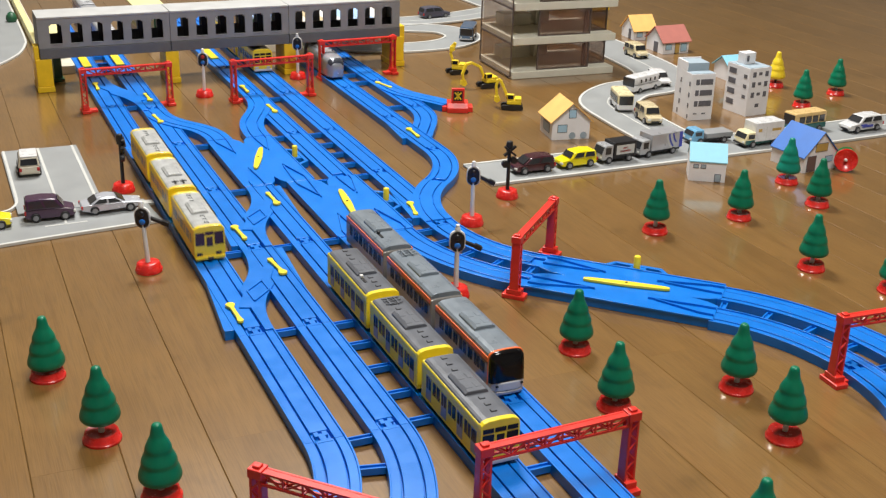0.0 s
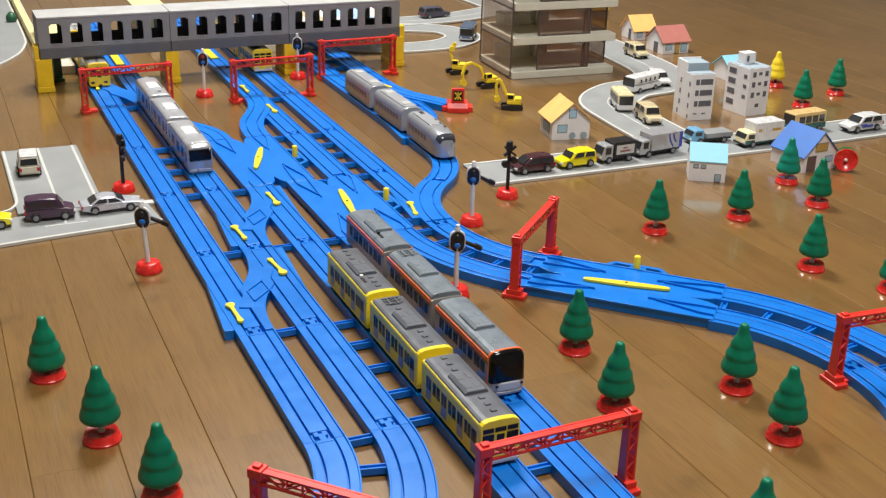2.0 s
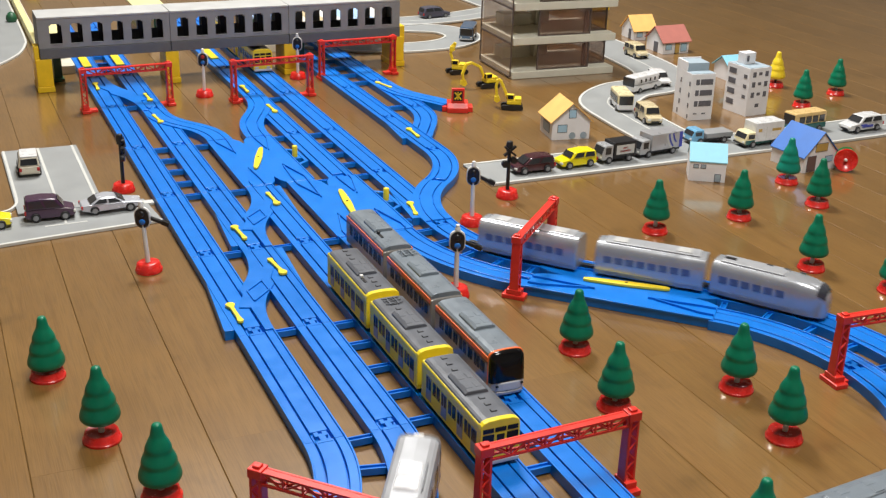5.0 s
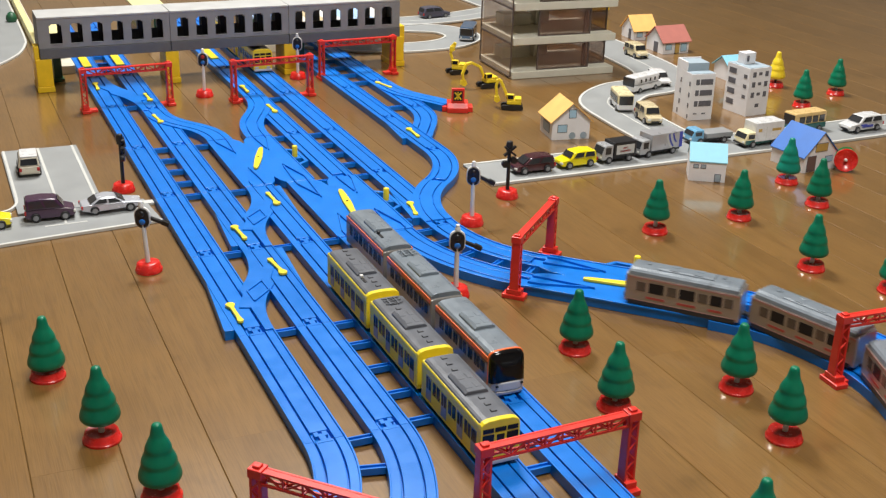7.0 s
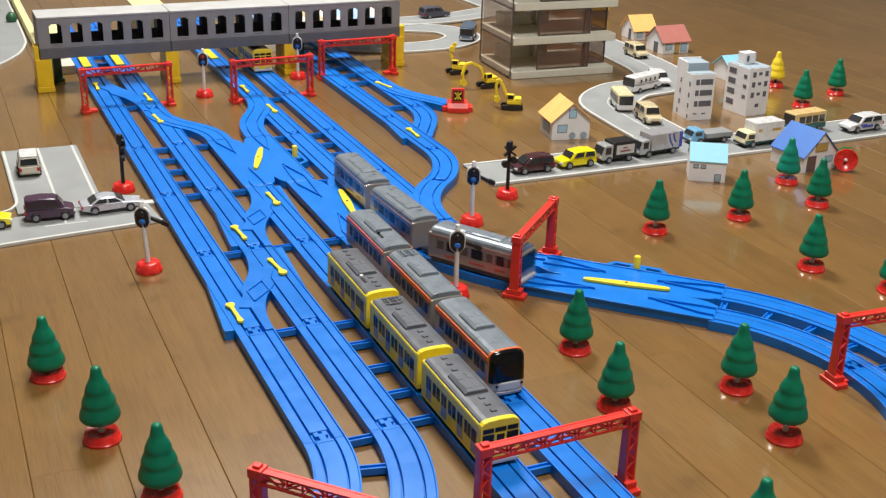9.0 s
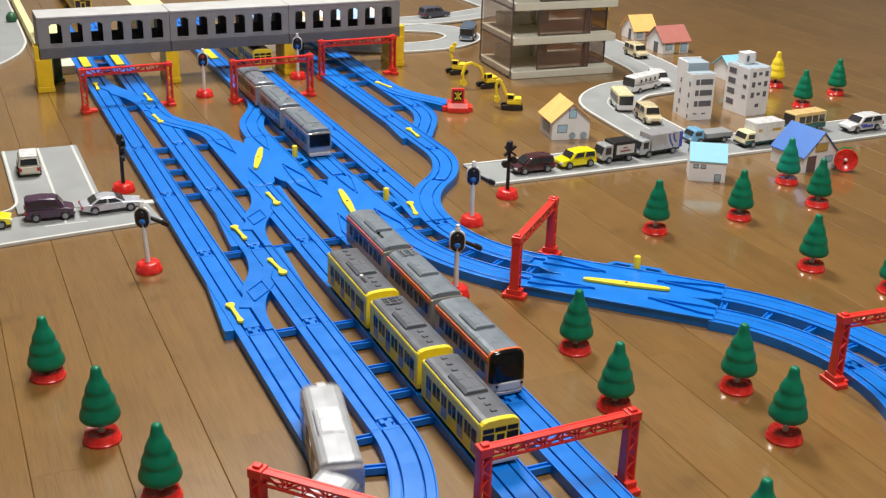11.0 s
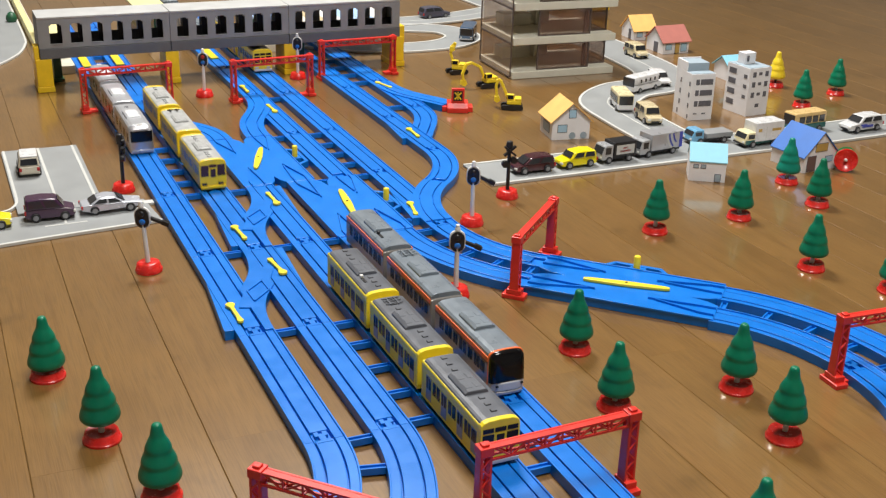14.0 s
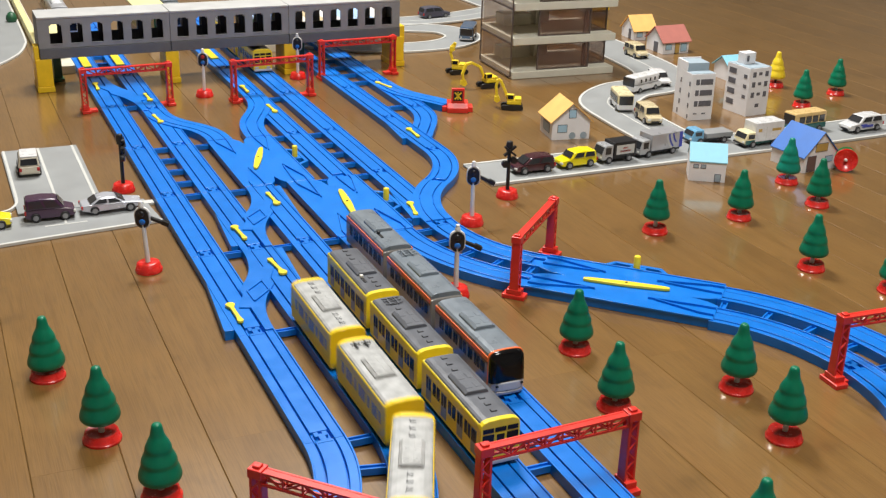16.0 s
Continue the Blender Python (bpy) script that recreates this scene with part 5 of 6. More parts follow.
# ---- excavators ----
def excavator(x, y, turn, swing, boom, label="small yellow toy excavator with black tracks"):
    ob = thing("toy_excavator", label, "toy excavator", "yellow excavators", pose(x, y, 0, 0, 0, turn) @ Matrix.Scale(1.12, 4))
    for sy in (-1, 1):
        out = []
        for i in range(8):
            a = math.pi * (0.5 + i / 7)
            out.append((-0.013 + 0.004 * math.cos(a), 0.004 + 0.004 * math.sin(a)))
        for i in range(8):
            a = math.pi * (-0.5 + i / 7)
            out.append((0.013 + 0.004 * math.cos(a), 0.004 + 0.004 * math.sin(a)))
        part("track", extrude_y(bmesh.new(), out, sy * 0.0085 - 0.0032, sy * 0.0085 + 0.0032), BLACK, ob, "black crawler track", 0.0006)
    part("undercarriage", boxes((-0.008, -0.0055, 0.003, 0.008, 0.0055, 0.0085)), BLACK, ob)
    up = pose(0, 0, 0, 0, 0, swing)
    house = part("house", boxes((-0.014, -0.0095, 0.0086, 0.008, 0.0095, 0.0150), (-0.014, -0.0090, 0.015, -0.004, 0.0090, 0.0185)), YELLOW, ob, "", 0.0012)
    house.matrix_basis = up
    c = part("cab", boxes((-0.003, 0.0015, 0.015, 0.0085, 0.0090, 0.0245)), YELLOW, ob, "", 0.0010)
    c.matrix_basis = up
    cw = part("cab_window", boxes((-0.0018, 0.0087, 0.0175, 0.0072, 0.0094, 0.0232), (0.0080, 0.0025, 0.0165, 0.0089, 0.0082, 0.0232)), WINDOW, ob)
    cw.matrix_basis = up
    bm = bmesh.new()
    for a, b in zip(boom, boom[1:]):
        bar(bm, (a[0], -0.004, a[1]), (b[0], -0.004, b[1]), 0.0042, 0.0046)
    bo = part("boom", bm, YELLOW, ob, "bent yellow boom arm", 0.0006)
    bo.matrix_basis = up
    e = boom[-1]
    bk = part("bucket", extrude_y(bmesh.new(), [(e[0] + 0.003, e[1]), (e[0] - 0.003, e[1] + 0.001), (e[0] - 0.006, e[1] - 0.006), (e[0] - 0.001, e[1] - 0.010), (e[0] + 0.004, e[1] - 0.007)], -0.0085, 0.0005), YELLOW, ob, "", 0.0005)
    bk.matrix_basis = up
    return ob


excavator(0.657, 1.176, 0, 150, [(0.006, 0.016), (0.012, 0.034), (0.005, 0.046), (0.004, 0.052), (0.010, 0.046)])
excavator(0.669, 1.063, 0, 182, [(0.006, 0.016), (0.014, 0.034), (0.030, 0.042), (0.040, 0.040), (0.046, 0.024), (0.044, 0.014)])
excavator(0.643, 0.915, -25, 178, [(0.006, 0.014), (0.012, 0.028), (0.019, 0.043), (0.023, 0.044), (0.0255, 0.034), (0.024, 0.018)])


# ---- tan building with smoky panes ----
def smoky_glass(name, colour, haze):
    m = bpy.data.materials.new(name)
    m.use_nodes = True
    nt = m.node_tree
    b = nt.nodes["Principled BSDF"]
    b.inputs["Base Color"].default_value = colour
    b.inputs["Roughness"].default_value = 0.10
    tr = nt.nodes.new("ShaderNodeBsdfTransparent")
    tr.inputs["Color"].default_value = (0.95, 0.90, 0.86, 1)
    mix = nt.nodes.new("ShaderNodeMixShader")
    mix.inputs["Fac"].default_value = haze
    nt.links.new(tr.outputs["BSDF"], mix.inputs[1])
    nt.links.new(b.outputs["BSDF"], mix.inputs[2])
    nt.links.new(mix.outputs["Shader"], nt.nodes["Material Output"].inputs["Surface"])
    return m


SMOKE = smoky_glass("smoky_brown_pane", (0.17, 0.090, 0.066, 1), 0.34)
# The pale grey mixed in here paints the milky reflections on clear panes.
PANE_SHEEN = smoky_glass("reflection_grey_pane", (0.40, 0.36, 0.31, 1), 0.20)
TAN = material("tan_grey_plastic", (0.70, 0.68, 0.57), 0.5, 0, 0.06, 30, 0.08)
FRAME_B = material("dark_brown_frame_plastic", (0.10, 0.072, 0.060), 0.4)
bld = thing("display_building", "tan three-storey toy building with smoky brown panes", "toy building", "", pose(0.733, 1.098, 0, 0, 0, -3.0))
BW, BD = 0.219, 0.160
for z0, z1 in ((0.0, 0.0140), (0.0645, 0.0785), (0.129, 0.1430), (0.193, 0.206)):
    part("floor_slab", boxes((0.003, 0, z0, BW, BD, z1)), TAN, bld, "", 0.0012)
for z0, z1 in ((0.0141, 0.0644), (0.0786, 0.1289), (0.1431, 0.1929)):
    a, b = z0 - 0.0105, z1 + 0.003
    p1 = part("side_pane", boxes((0.0008, 0.006, a, 0.0024, BD - 0.006, b)), PANE_SHEEN, bld, "transparent side pane greyed for its reflections")
    part("pane_frame", boxes((0.0004, 0.0050, a, 0.0028, 0.0066, b), (0.0004, BD - 0.0066, a, 0.0028, BD - 0.0050, b), (0.0004, 0.0066, a, 0.0028, BD - 0.0066, a + 0.0012), (0.0004, 0.0066, b - 0.0012, 0.0028, BD - 0.0066, b)), FRAME_B, p1)
    p1.visible_shadow = False
    for x0, x1, yy in ((0.058, 0.166, 0.008), (0.168, BW - 0.006, 0.030)):
        p2 = part("front_pane", boxes((x0, yy, z0, x1, yy + 0.0016, z1)), SMOKE, bld, "smoky brown transparent front pane")
        p2.visible_shadow = False
        part("pane_frame", boxes((x0 - 0.001, yy - 0.0006, z0, x0 + 0.002, yy + 0.0022, z1), (x1 - 0.002, yy - 0.0006, z0, x1 + 0.001, yy + 0.0022, z1), (x0 + 0.002, yy - 0.0006, z0, x1 - 0.002, yy + 0.0022, z0 + 0.0025), (x0 + 0.002, yy - 0.0006, z1 - 0.0025, x1 - 0.002, yy + 0.0022, z1)), FRAME_B, p2)
    part("back_pane", boxes((0.006, BD - 0.008, z0, BW - 0.004, BD - 0.0064, z1)), PANE_SHEEN, bld).visible_shadow = False
    part("right_pane", boxes((BW - 0.0056, 0.032, z0, BW - 0.004, BD - 0.010, z1)), PANE_SHEEN, bld).visible_shadow = False
    part("inner_wall", boxes((0.10, 0.11, z0, 0.104, BD - 0.012, z1), (0.104, 0.125, z0, 0.135, 0.129, z1)), TAN, bld, "tan inner wall")
    part("column", boxes((0.160, 0.011, z0, 0.156, 0.017, z1)), FRAME_B, bld)
    part("stair_block", boxes((0.03, 0.11, z0, 0.09, 0.15, z0 + 0.022)), TAN, bld, "", 0.001)

# ---- paper towers and houses ----
PAPER = material("white_paper_card", (0.80, 0.80, 0.82), 0.7, 0, 0.04, 40, 0.05)
PAPER_GREY = material("grey_blue_paper_print", (0.34, 0.42, 0.48), 0.6, 0, 0.08, 60, 0.03)
INK = material("dark_grey_paper_print", (0.125, 0.125, 0.145), 0.6, 0, 0.15, 200, 0.0)
PRINT_BLUE = material("pale_blue_paper_print", (0.38, 0.58, 0.72), 0.55, 0, 0.06, 60, 0.0)
PRINT_TAN = material("ochre_paper_print", (0.55, 0.36, 0.10), 0.6)
PRINT_BROWN = material("brown_paper_print", (0.16, 0.10, 0.09), 0.6)


def plan_frame(m, r, l):
    """A pose at corner m with x towards r; and the lengths to r and l."""
    v, w = Vector(r) - Vector(m), Vector(l) - Vector(m)
    return pose(m[0], m[1], 0, 0, 0, math.degrees(math.atan2(v.y, v.x))), v.length, w.length


def prints(ob, parent, items, face, depth, mat, name="window"):
    """Flat printed panels: face 'f' (y = 0 side) or 'l' (x = 0 side); items (a, z0, b, z1)."""
    for a, z0, b, z1 in items:
        if face == "f":
            part(name, boxes((a, -0.0004, z0, b, 0.0003, z1)), mat, parent)
        else:
            part(name, boxes((-0.0004, a, z0, 0.0003, b, z1)), mat, parent)


pa, w, d = plan_frame((0.895, 0.753), (0.938, 0.747), (0.905, 0.815))
d = 0.058
tw = thing("paper_tower", "white paper toy office tower with glass penthouse", "paper building", "paper towers", pa)
part("wall_shell", boxes((0, 0, 0, w, d, 0.0795), (0, 0.022, 0.0795, 0.0025, d, 0.0955), (0.0025, d - 0.002, 0.0795, w, d, 0.0955)), PAPER, tw, "", 0.0004)
part("penthouse", boxes((0.0026, 0.022, 0.0796, w - 0.002, d - 0.0021, 0.0935)), PAPER_GREY, tw, "grey blue glazed penthouse", 0.0006)
part("roof", boxes((0.001, 0.001, 0.0796, w - 0.001, 0.0219, 0.0803)), PAPER_GREY, tw)
for z in (0.024, 0.0425, 0.061):
    prints(tw, tw, [(0.008, z, 0.0145, z + 0.0095), (0.0165, z, w - 0.004, z + 0.0095)], "f", d, INK)
    prints(tw, tw, [(0.004, z - 0.003, 0.008, z + 0.005), (0.036, z - 0.003, 0.040, z + 0.005)], "l", d, INK)
prints(tw, tw, [(0.008, 0.0105, 0.0145, 0.0125), (0.024, 0.0105, 0.031, 0.0125)], "f", d, INK, "floor_line")
prints(tw, tw, [(0.003, 0.003, 0.007, 0.010), (0.040, 0.004, 0.044, 0.012)], "l", d, INK, "door")

pa, w, d = plan_frame((1.005, 0.742), (1.052, 0.745), (1.000, 0.800))
tw = thing("paper_tower", "white paper toy apartment tower with roof stairwell box", "paper building", "paper towers", pa)
d = 0.058
part("wall_shell", boxes((0, 0, 0, w, d, 0.0835)), PAPER, tw, "", 0.0004)
part("roof", boxes((0.001, 0.001, 0.0836, w - 0.001, d - 0.001, 0.0842)), PAPER_GREY, tw)
part("stairwell", boxes((0.010, 0.028, 0.0842, 0.034, 0.046, 0.1035)), PAPER, tw, "", 0.0004)
part("stairwell_window", boxes((0.0145, 0.0276, 0.089, 0.0195, 0.0283, 0.099)), INK, tw)
for z in (0.0355, 0.0535, 0.071):
    prints(tw, tw, [(0.007, z - 0.003, 0.014, z + 0.006), (0.020, z, 0.027, z + 0.005), (0.034, z - 0.003, 0.041, z + 0.006)], "f", d, INK)
for z in (0.0135, 0.0320, 0.0500, 0.0675):
    prints(tw, tw, [(0.034, z, 0.052, z + 0.0095)], "l", d, INK)
    if z > 0.02:
        prints(tw, tw, [(0.006, z - 0.002, 0.014, z + 0.004)], "l", d, INK)
prints(tw, tw, [(0.019, 0.015, 0.027, 0.021)], "f", d, INK)


def gable_house(label, m, r, l, eave, ridge, roof_mat, gable_front, windows=(), sides=(), depth=None, trim=None, over=0.004):
    pa, w, d = plan_frame(m, r, l)
    d = depth or d
    ob = thing("paper_house", label, "paper house", "paper houses", pa)
    bm = bmesh.new()
    if gable_front:
        extrude_y(bm, [(0, 0), (w, 0), (w, eave), (w / 2, ridge), (0, eave)], 0, d)
    else:
        extrude_x(bm, [(0, 0), (d, 0), (d, eave), (d / 2, ridge), (0, eave)], 0, w)
    part("wall_shell", bm, PAPER, ob, "", 0.0003)
    t = 0.0014
    if gable_front:
        s = (ridge - eave) / (w / 2)
        for sg in (0, 1):
            a = [(w / 2, ridge + 0.0006), (-over, eave - over * s + 0.0006), (-over, eave - over * s + 0.0006 + t), (w / 2, ridge + 0.0006 + t)]
            if sg:
                a = [(w - x, z) for x, z in a]
            part("roof_slope", extrude_y(bmesh.new(), a, -over, d + over), roof_mat, ob)
    else:
        s = (ridge - eave) / (d / 2)
        for sg in (0, 1):
            a = [(d / 2, ridge + 0.0006), (-over, eave - over * s + 0.0006), (-over, eave - over * s + 0.0006 + t), (d / 2, ridge + 0.0006 + t)]
            if sg:
                a = [(d - y, z) for y, z in a]
            part("roof_slope", extrude_x(bmesh.new(), a, -over, w + over), roof_mat, ob)
    for face, a, z0, b, z1, mt, nm in windows:
        prints(ob, ob, [(a * (w if face == "f" else d), z0, b * (w if face == "f" else d), z1)], face, d, INK, nm + "_frame")
        e = 0.0009
        if face == "f":
            part(nm, boxes((a * w + e, -0.0008, z0 + e, b * w - e, -0.0004, z1 - e)), mt, ob)
        else:
            part(nm, boxes((-0.0008, a * d + e, z0 + e, -0.0004, b * d - e, z1 - e)), mt, ob)
    return ob


ORANGE_ROOF = material("orange_paper_roof", (0.84, 0.49, 0.15), 0.6, 0, 0.06, 60, 0.03)
BLUE_ROOF = material("royal_blue_paper_roof", (0.035, 0.155, 0.52), 0.5, 0, 0.06, 60, 0.03)
SKY_ROOF = material("sky_blue_paper_roof", (0.27, 0.62, 0.78), 0.5, 0, 0.05, 60, 0.03)
ROSE_ROOF = material("dusty_red_paper_roof", (0.46, 0.16, 0.13), 0.6, 0, 0.06, 60, 0.03)
h = gable_house("white paper house with orange gable roof", (0.618, 0.727), (0.680, 0.716), (0.632, 0.784), 0.031, 0.058, ORANGE_ROOF, True, [("f", 0.42, 0.035, 0.62, 0.049, PRINT_BLUE, "window"), ("f", 0.14, 0.012, 0.40, 0.025, PRINT_BLUE, "window"), ("l", 0.2, 0.008, 0.75, 0.024, PAPER_GREY, "shop_window")])
for cx in (0.034, 0.053):
    c = part("bicycle_wheel", lathe(bmesh.new(), [(0.0056, -0.0004), (0.0056, 0.0004)], 18), PAPER_GREY, h, "printed bicycle wheel")
    c.matrix_basis = pose(cx, -0.0001, 0.0064, 90)
gable_house("white paper house with royal blue roof and brown door", (0.892, 0.459), (0.960, 0.464), (0.903, 0.525), 0.024, 0.058, BLUE_ROOF, True, [("f", 0.10, 0.001, 0.36, 0.025, PRINT_BROWN, "door"), ("f", 0.30, 0.030, 0.66, 0.043, PRINT_TAN, "window"), ("f", 0.62, 0.012, 0.85, 0.022, PRINT_BLUE, "window"), ("l", 0.3, 0.008, 0.6, 0.019, PAPER_GREY, "window")], (), None, None, 0.002)
gable_house("small white paper house with sky blue roof", (0.711, 0.489), (0.755, 0.462), (0.735, 0.533), 0.029, 0.050, SKY_ROOF, False, [("f", 0.10, 0.0195, 0.25, 0.0255, PAPER_GREY, "window"), ("f", 0.30, 0.0195, 0.45, 0.0255, PAPER_GREY, "window"), ("f", 0.70, 0.0005, 0.88, 0.0125, PAPER_GREY, "door")], (), 0.044, None, 0.001)
gable_house("white paper house with orange roof beside a rose-roofed house", (1.158, 1.334), (1.210, 1.330), (1.155, 1.396), 0.022, 0.049, ORANGE_ROOF, False, [("f", 0.12, 0.006, 0.40, 0.018, PRINT_BLUE, "window"), ("f", 0.55, 0.0, 0.80, 0.018, PRINT_TAN, "door"), ("l", 0.25, 0.0, 0.45, 0.022, INK, "door")], (), 0.058)
gable_house("white paper house with dusty red roof and printed windows", (1.141, 1.197), (1.206, 1.197), (1.148, 1.263), 0.026, 0.052, ROSE_ROOF, False, [("f", 0.10, 0.008, 0.34, 0.021, PRINT_BLUE, "window"), ("f", 0.46, 0.0, 0.64, 0.022, PRINT_TAN, "door"), ("f", 0.68, 0.003, 0.92, 0.021, PRINT_BLUE, "window"), ("l", 0.3, 0.0, 0.55, 0.022, INK, "door")], (), 0.062)
gable_house("white paper house with sky blue roof behind a tower", (1.132, 0.957), (1.190, 0.957), (1.127, 0.991), 0.026, 0.044, SKY_ROOF, False, [("f", 0.05, 0.012, 0.35, 0.019, PAPER_GREY, "window")], (), 0.05)

# ---- red reel leaning on the blue-roofed house ----
reel = thing("toy_reel", "red plastic dish with white hub standing on edge", "toy dish", "", pose(0.961, 0.447, 0.0172, 78, 0, -36))
part("dish", lathe(bmesh.new(), [(0.0060, -0.006), (0.0165, 0.0005), (0.0172, 0.002), (0.0166, 0.003), (0.0150, 0.0015), (0.0062, -0.0045), (0.0012, -0.0048)], 36), RED_CLEAR, reel, "", 0, True)
part("hub", lathe(bmesh.new(), [(0.0026, -0.0045), (0.0024, 0.001), (0.0012, 0.002)], 14), WHITE, reel, "white hub", 0, True)
part("green_rim", lathe(bmesh.new(), [(0.009, -0.0115), (0.0150, -0.0092), (0.0152, -0.0080), (0.0120, -0.0078)], 36), material("green_rim_plastic", (0.04, 0.32, 0.10), 0.35), reel, "", 0, True).matrix_basis = pose(0.0, 0.0042, 0.0)

# ---- small cars ----
TYRE = material("black_toy_tyre", (0.02, 0.02, 0.022), 0.55)
RIM = material("silver_toy_rim", (0.30, 0.30, 0.31), 0.35, 0.6)
GLASS = material("dark_toy_window", (0.03, 0.032, 0.036), 0.12, 0, 0.05, 60, 0.0, 0.4)
LAMP = material("clear_toy_headlight", (0.75, 0.74, 0.68), 0.2, 0, 0.05, 60, 0, 0.4)
TAIL = material("red_toy_taillight", (0.45, 0.02, 0.02), 0.25)


def paint(name, c, rough=0.28, metal=0.0):
    return material(name, c, rough, metal, 0.05, 60, 0.02, 0.5)


def soften(ob):
    """Rounder, evenly shaded edges for cast bodies."""
    for b in ob.modifiers:
        b.segments, b.angle_limit = 4, radians(18)
    for f in ob.data.polygons:
        f.use_smooth = True
    n = ob.modifiers.new("even", "WEIGHTED_NORMAL")
    n.keep_sharp = False
    return ob


def toy_car(label, x, y, turn, mat, length=0.064, width=0.0275, height=0.0235, belt=0.0135, hood=0.26, screen=0.12, tail=0.05, trunk=0.0, wheel=0.0058, roof=None, category="toy car"):
    """Local x points forward. hood, screen, tail, trunk: shares of the length."""
    ob = thing("toy_car", label, category, "small toy cars", pose(x, y, ROAD + 0.0005, 0, 0, turn))
    hl, w = length / 2, width / 2
    z0 = 0.0042
    xa, xb = hl - hood * length, hl - (hood + screen) * length
    xc, xd = -hl + (trunk + tail) * length, -hl + trunk * length
    xe = max(xd, -hl + 0.0012)
    low = [(-hl + 0.0015, z0), (xe + 0.003, z0), (xa - 0.002, z0), (hl - 0.0015, z0), (hl, z0 + 0.003), (hl - 0.001, belt * 0.82), (xa, belt), (max(xd, -hl + 0.0012), belt), (-hl + 0.0008, belt * 0.94), (-hl, z0 + 0.003)]
    bm = bmesh.new()
    extrude_y(bm, low, -w, w)
    for v in bm.verts:
        if abs(v.co.x) > hl - 0.0021:
            v.co.y *= 0.86
    soften(part("body", bm, mat, ob, "", 0.0026))
    cab = [(xa, belt - 0.0006, 1), (xb, height - 0.0007, 0.86), ((xb + xc) / 2, height + 0.0008, 0.85), (xc, height - 0.0006, 0.86), (xe, belt - 0.0006, 1)]
    bm = bmesh.new()
    lo = [bm.verts.new((cx, s * w * k * 0.985, cz)) for cx, cz, k in cab for s in (-1, 1)]
    q = [(0, 1, 3, 2), (2, 3, 5, 4), (4, 5, 7, 6), (6, 7, 9, 8), (0, 2, 4, 6, 8), (1, 9, 7, 5, 3), (0, 8, 9, 1)]
    for f in q:
        bm.faces.new([lo[i] for i in f])
    soften(part("cabin", bm, mat, ob, "", 0.0026))
    if roof:
        part("roof_panel", boxes((xc + 0.001, -w * 0.80, height - 0.0003, xb - 0.001, w * 0.74, height + 0.0013)), roof, ob, "", 0.0004)
    # panes, set just proud of the cabin
    span = height - belt

    def pane(pts, name):
        b = bmesh.new()
        vs = [b.verts.new(p) for p in pts]
        b.faces.new(vs)
        r = bmesh.ops.extrude_face_region(b, geom=b.faces[:])
        c = sum((Vector(p) for p in pts), Vector()) / len(pts)
        n = (Vector(pts[1]) - Vector(pts[0])).cross(Vector(pts[2]) - Vector(pts[0])).normalized()
        if n.dot(c - Vector((0, 0, belt))) < 0:
            n = -n
        for g in r["geom"]:
            if isinstance(g, bmesh.types.BMVert):
                g.co += n * 0.0005
        for v in b.verts:
            v.co += n * 0.0001
        part(name, b, GLASS, ob)

    def side(u, v, s):
        """u along the car from front pillar (0) to rear (1), v up from belt."""
        fx = xa + (xb - xa) * v
        rx = max(xd, -hl + 0.0012) + (xc - max(xd, -hl + 0.0012)) * v
        return (fx + (rx - fx) * u, s * w * 0.985 * (1 - 0.14 * v), belt + span * v)
    for s in (-1, 1):
        for u0, u1 in ((0.10, 0.46), (0.52, 0.90)):
            pane([side(u0, 0.16, s), side(u1, 0.16, s), side(u1, 0.84, s), side(u0 + 0.03, 0.84, s)], "side_window")
    pane([(xa + (xb - xa) * v, s * w * 0.82 * (1 - 0.14 * v), belt + span * v) for v, s in ((0.12, -1), (0.12, 1), (0.86, 1), (0.86, -1))], "windscreen")
    pane([(xe + (xc - xe) * v, s * w * 0.80 * (1 - 0.14 * v), belt + span * v) for v, s in ((0.18, -1), (0.18, 1), (0.84, 1), (0.84, -1))], "rear_window")
    wheels(ob, hl, w, wheel)
    for s in (-1, 1):
        part("headlight", boxes((hl - 0.0022, s * w * 0.72 - 0.0028, belt * 0.56, hl + 0.0004, s * w * 0.72 + 0.0028, belt * 0.76)), LAMP, ob, "", 0.0004)
        part("taillight", boxes((-hl - 0.0003, s * w * 0.80 - 0.0018, belt * 0.60, -hl + 0.002, s * w * 0.80 + 0.0018, belt * 0.92)), TAIL, ob, "", 0.0003)
    part("grille", boxes((hl - 0.002, -w * 0.5, belt * 0.34, hl + 0.0003, w * 0.5, belt * 0.52)), BLACK, ob)
    return ob


def wheels(ob, hl, w, r=0.0058):
    me = mr = None
    for fx in (0.58, -0.58):
        for s in (-1, 1):
            m = pose(fx * hl, s * (w - 0.0018), r - 0.0005, 90)
            if me is None:
                a = part("wheel", lathe(bmesh.new(), [(r * 0.88, -0.0026), (r, -0.0019), (r, 0.0019), (r * 0.88, 0.0026)], 18), TYRE, ob)
                a.matrix_basis = m
                me = a.data
                b = part("rim", lathe(bmesh.new(), [(r * 0.58, -0.0031), (r * 0.58, 0.0031)], 12), RIM, a)
                mr = b.data
            else:
                a = piece("wheel", me, ob, m)
                piece("rim", mr, a, Matrix.Identity(4))


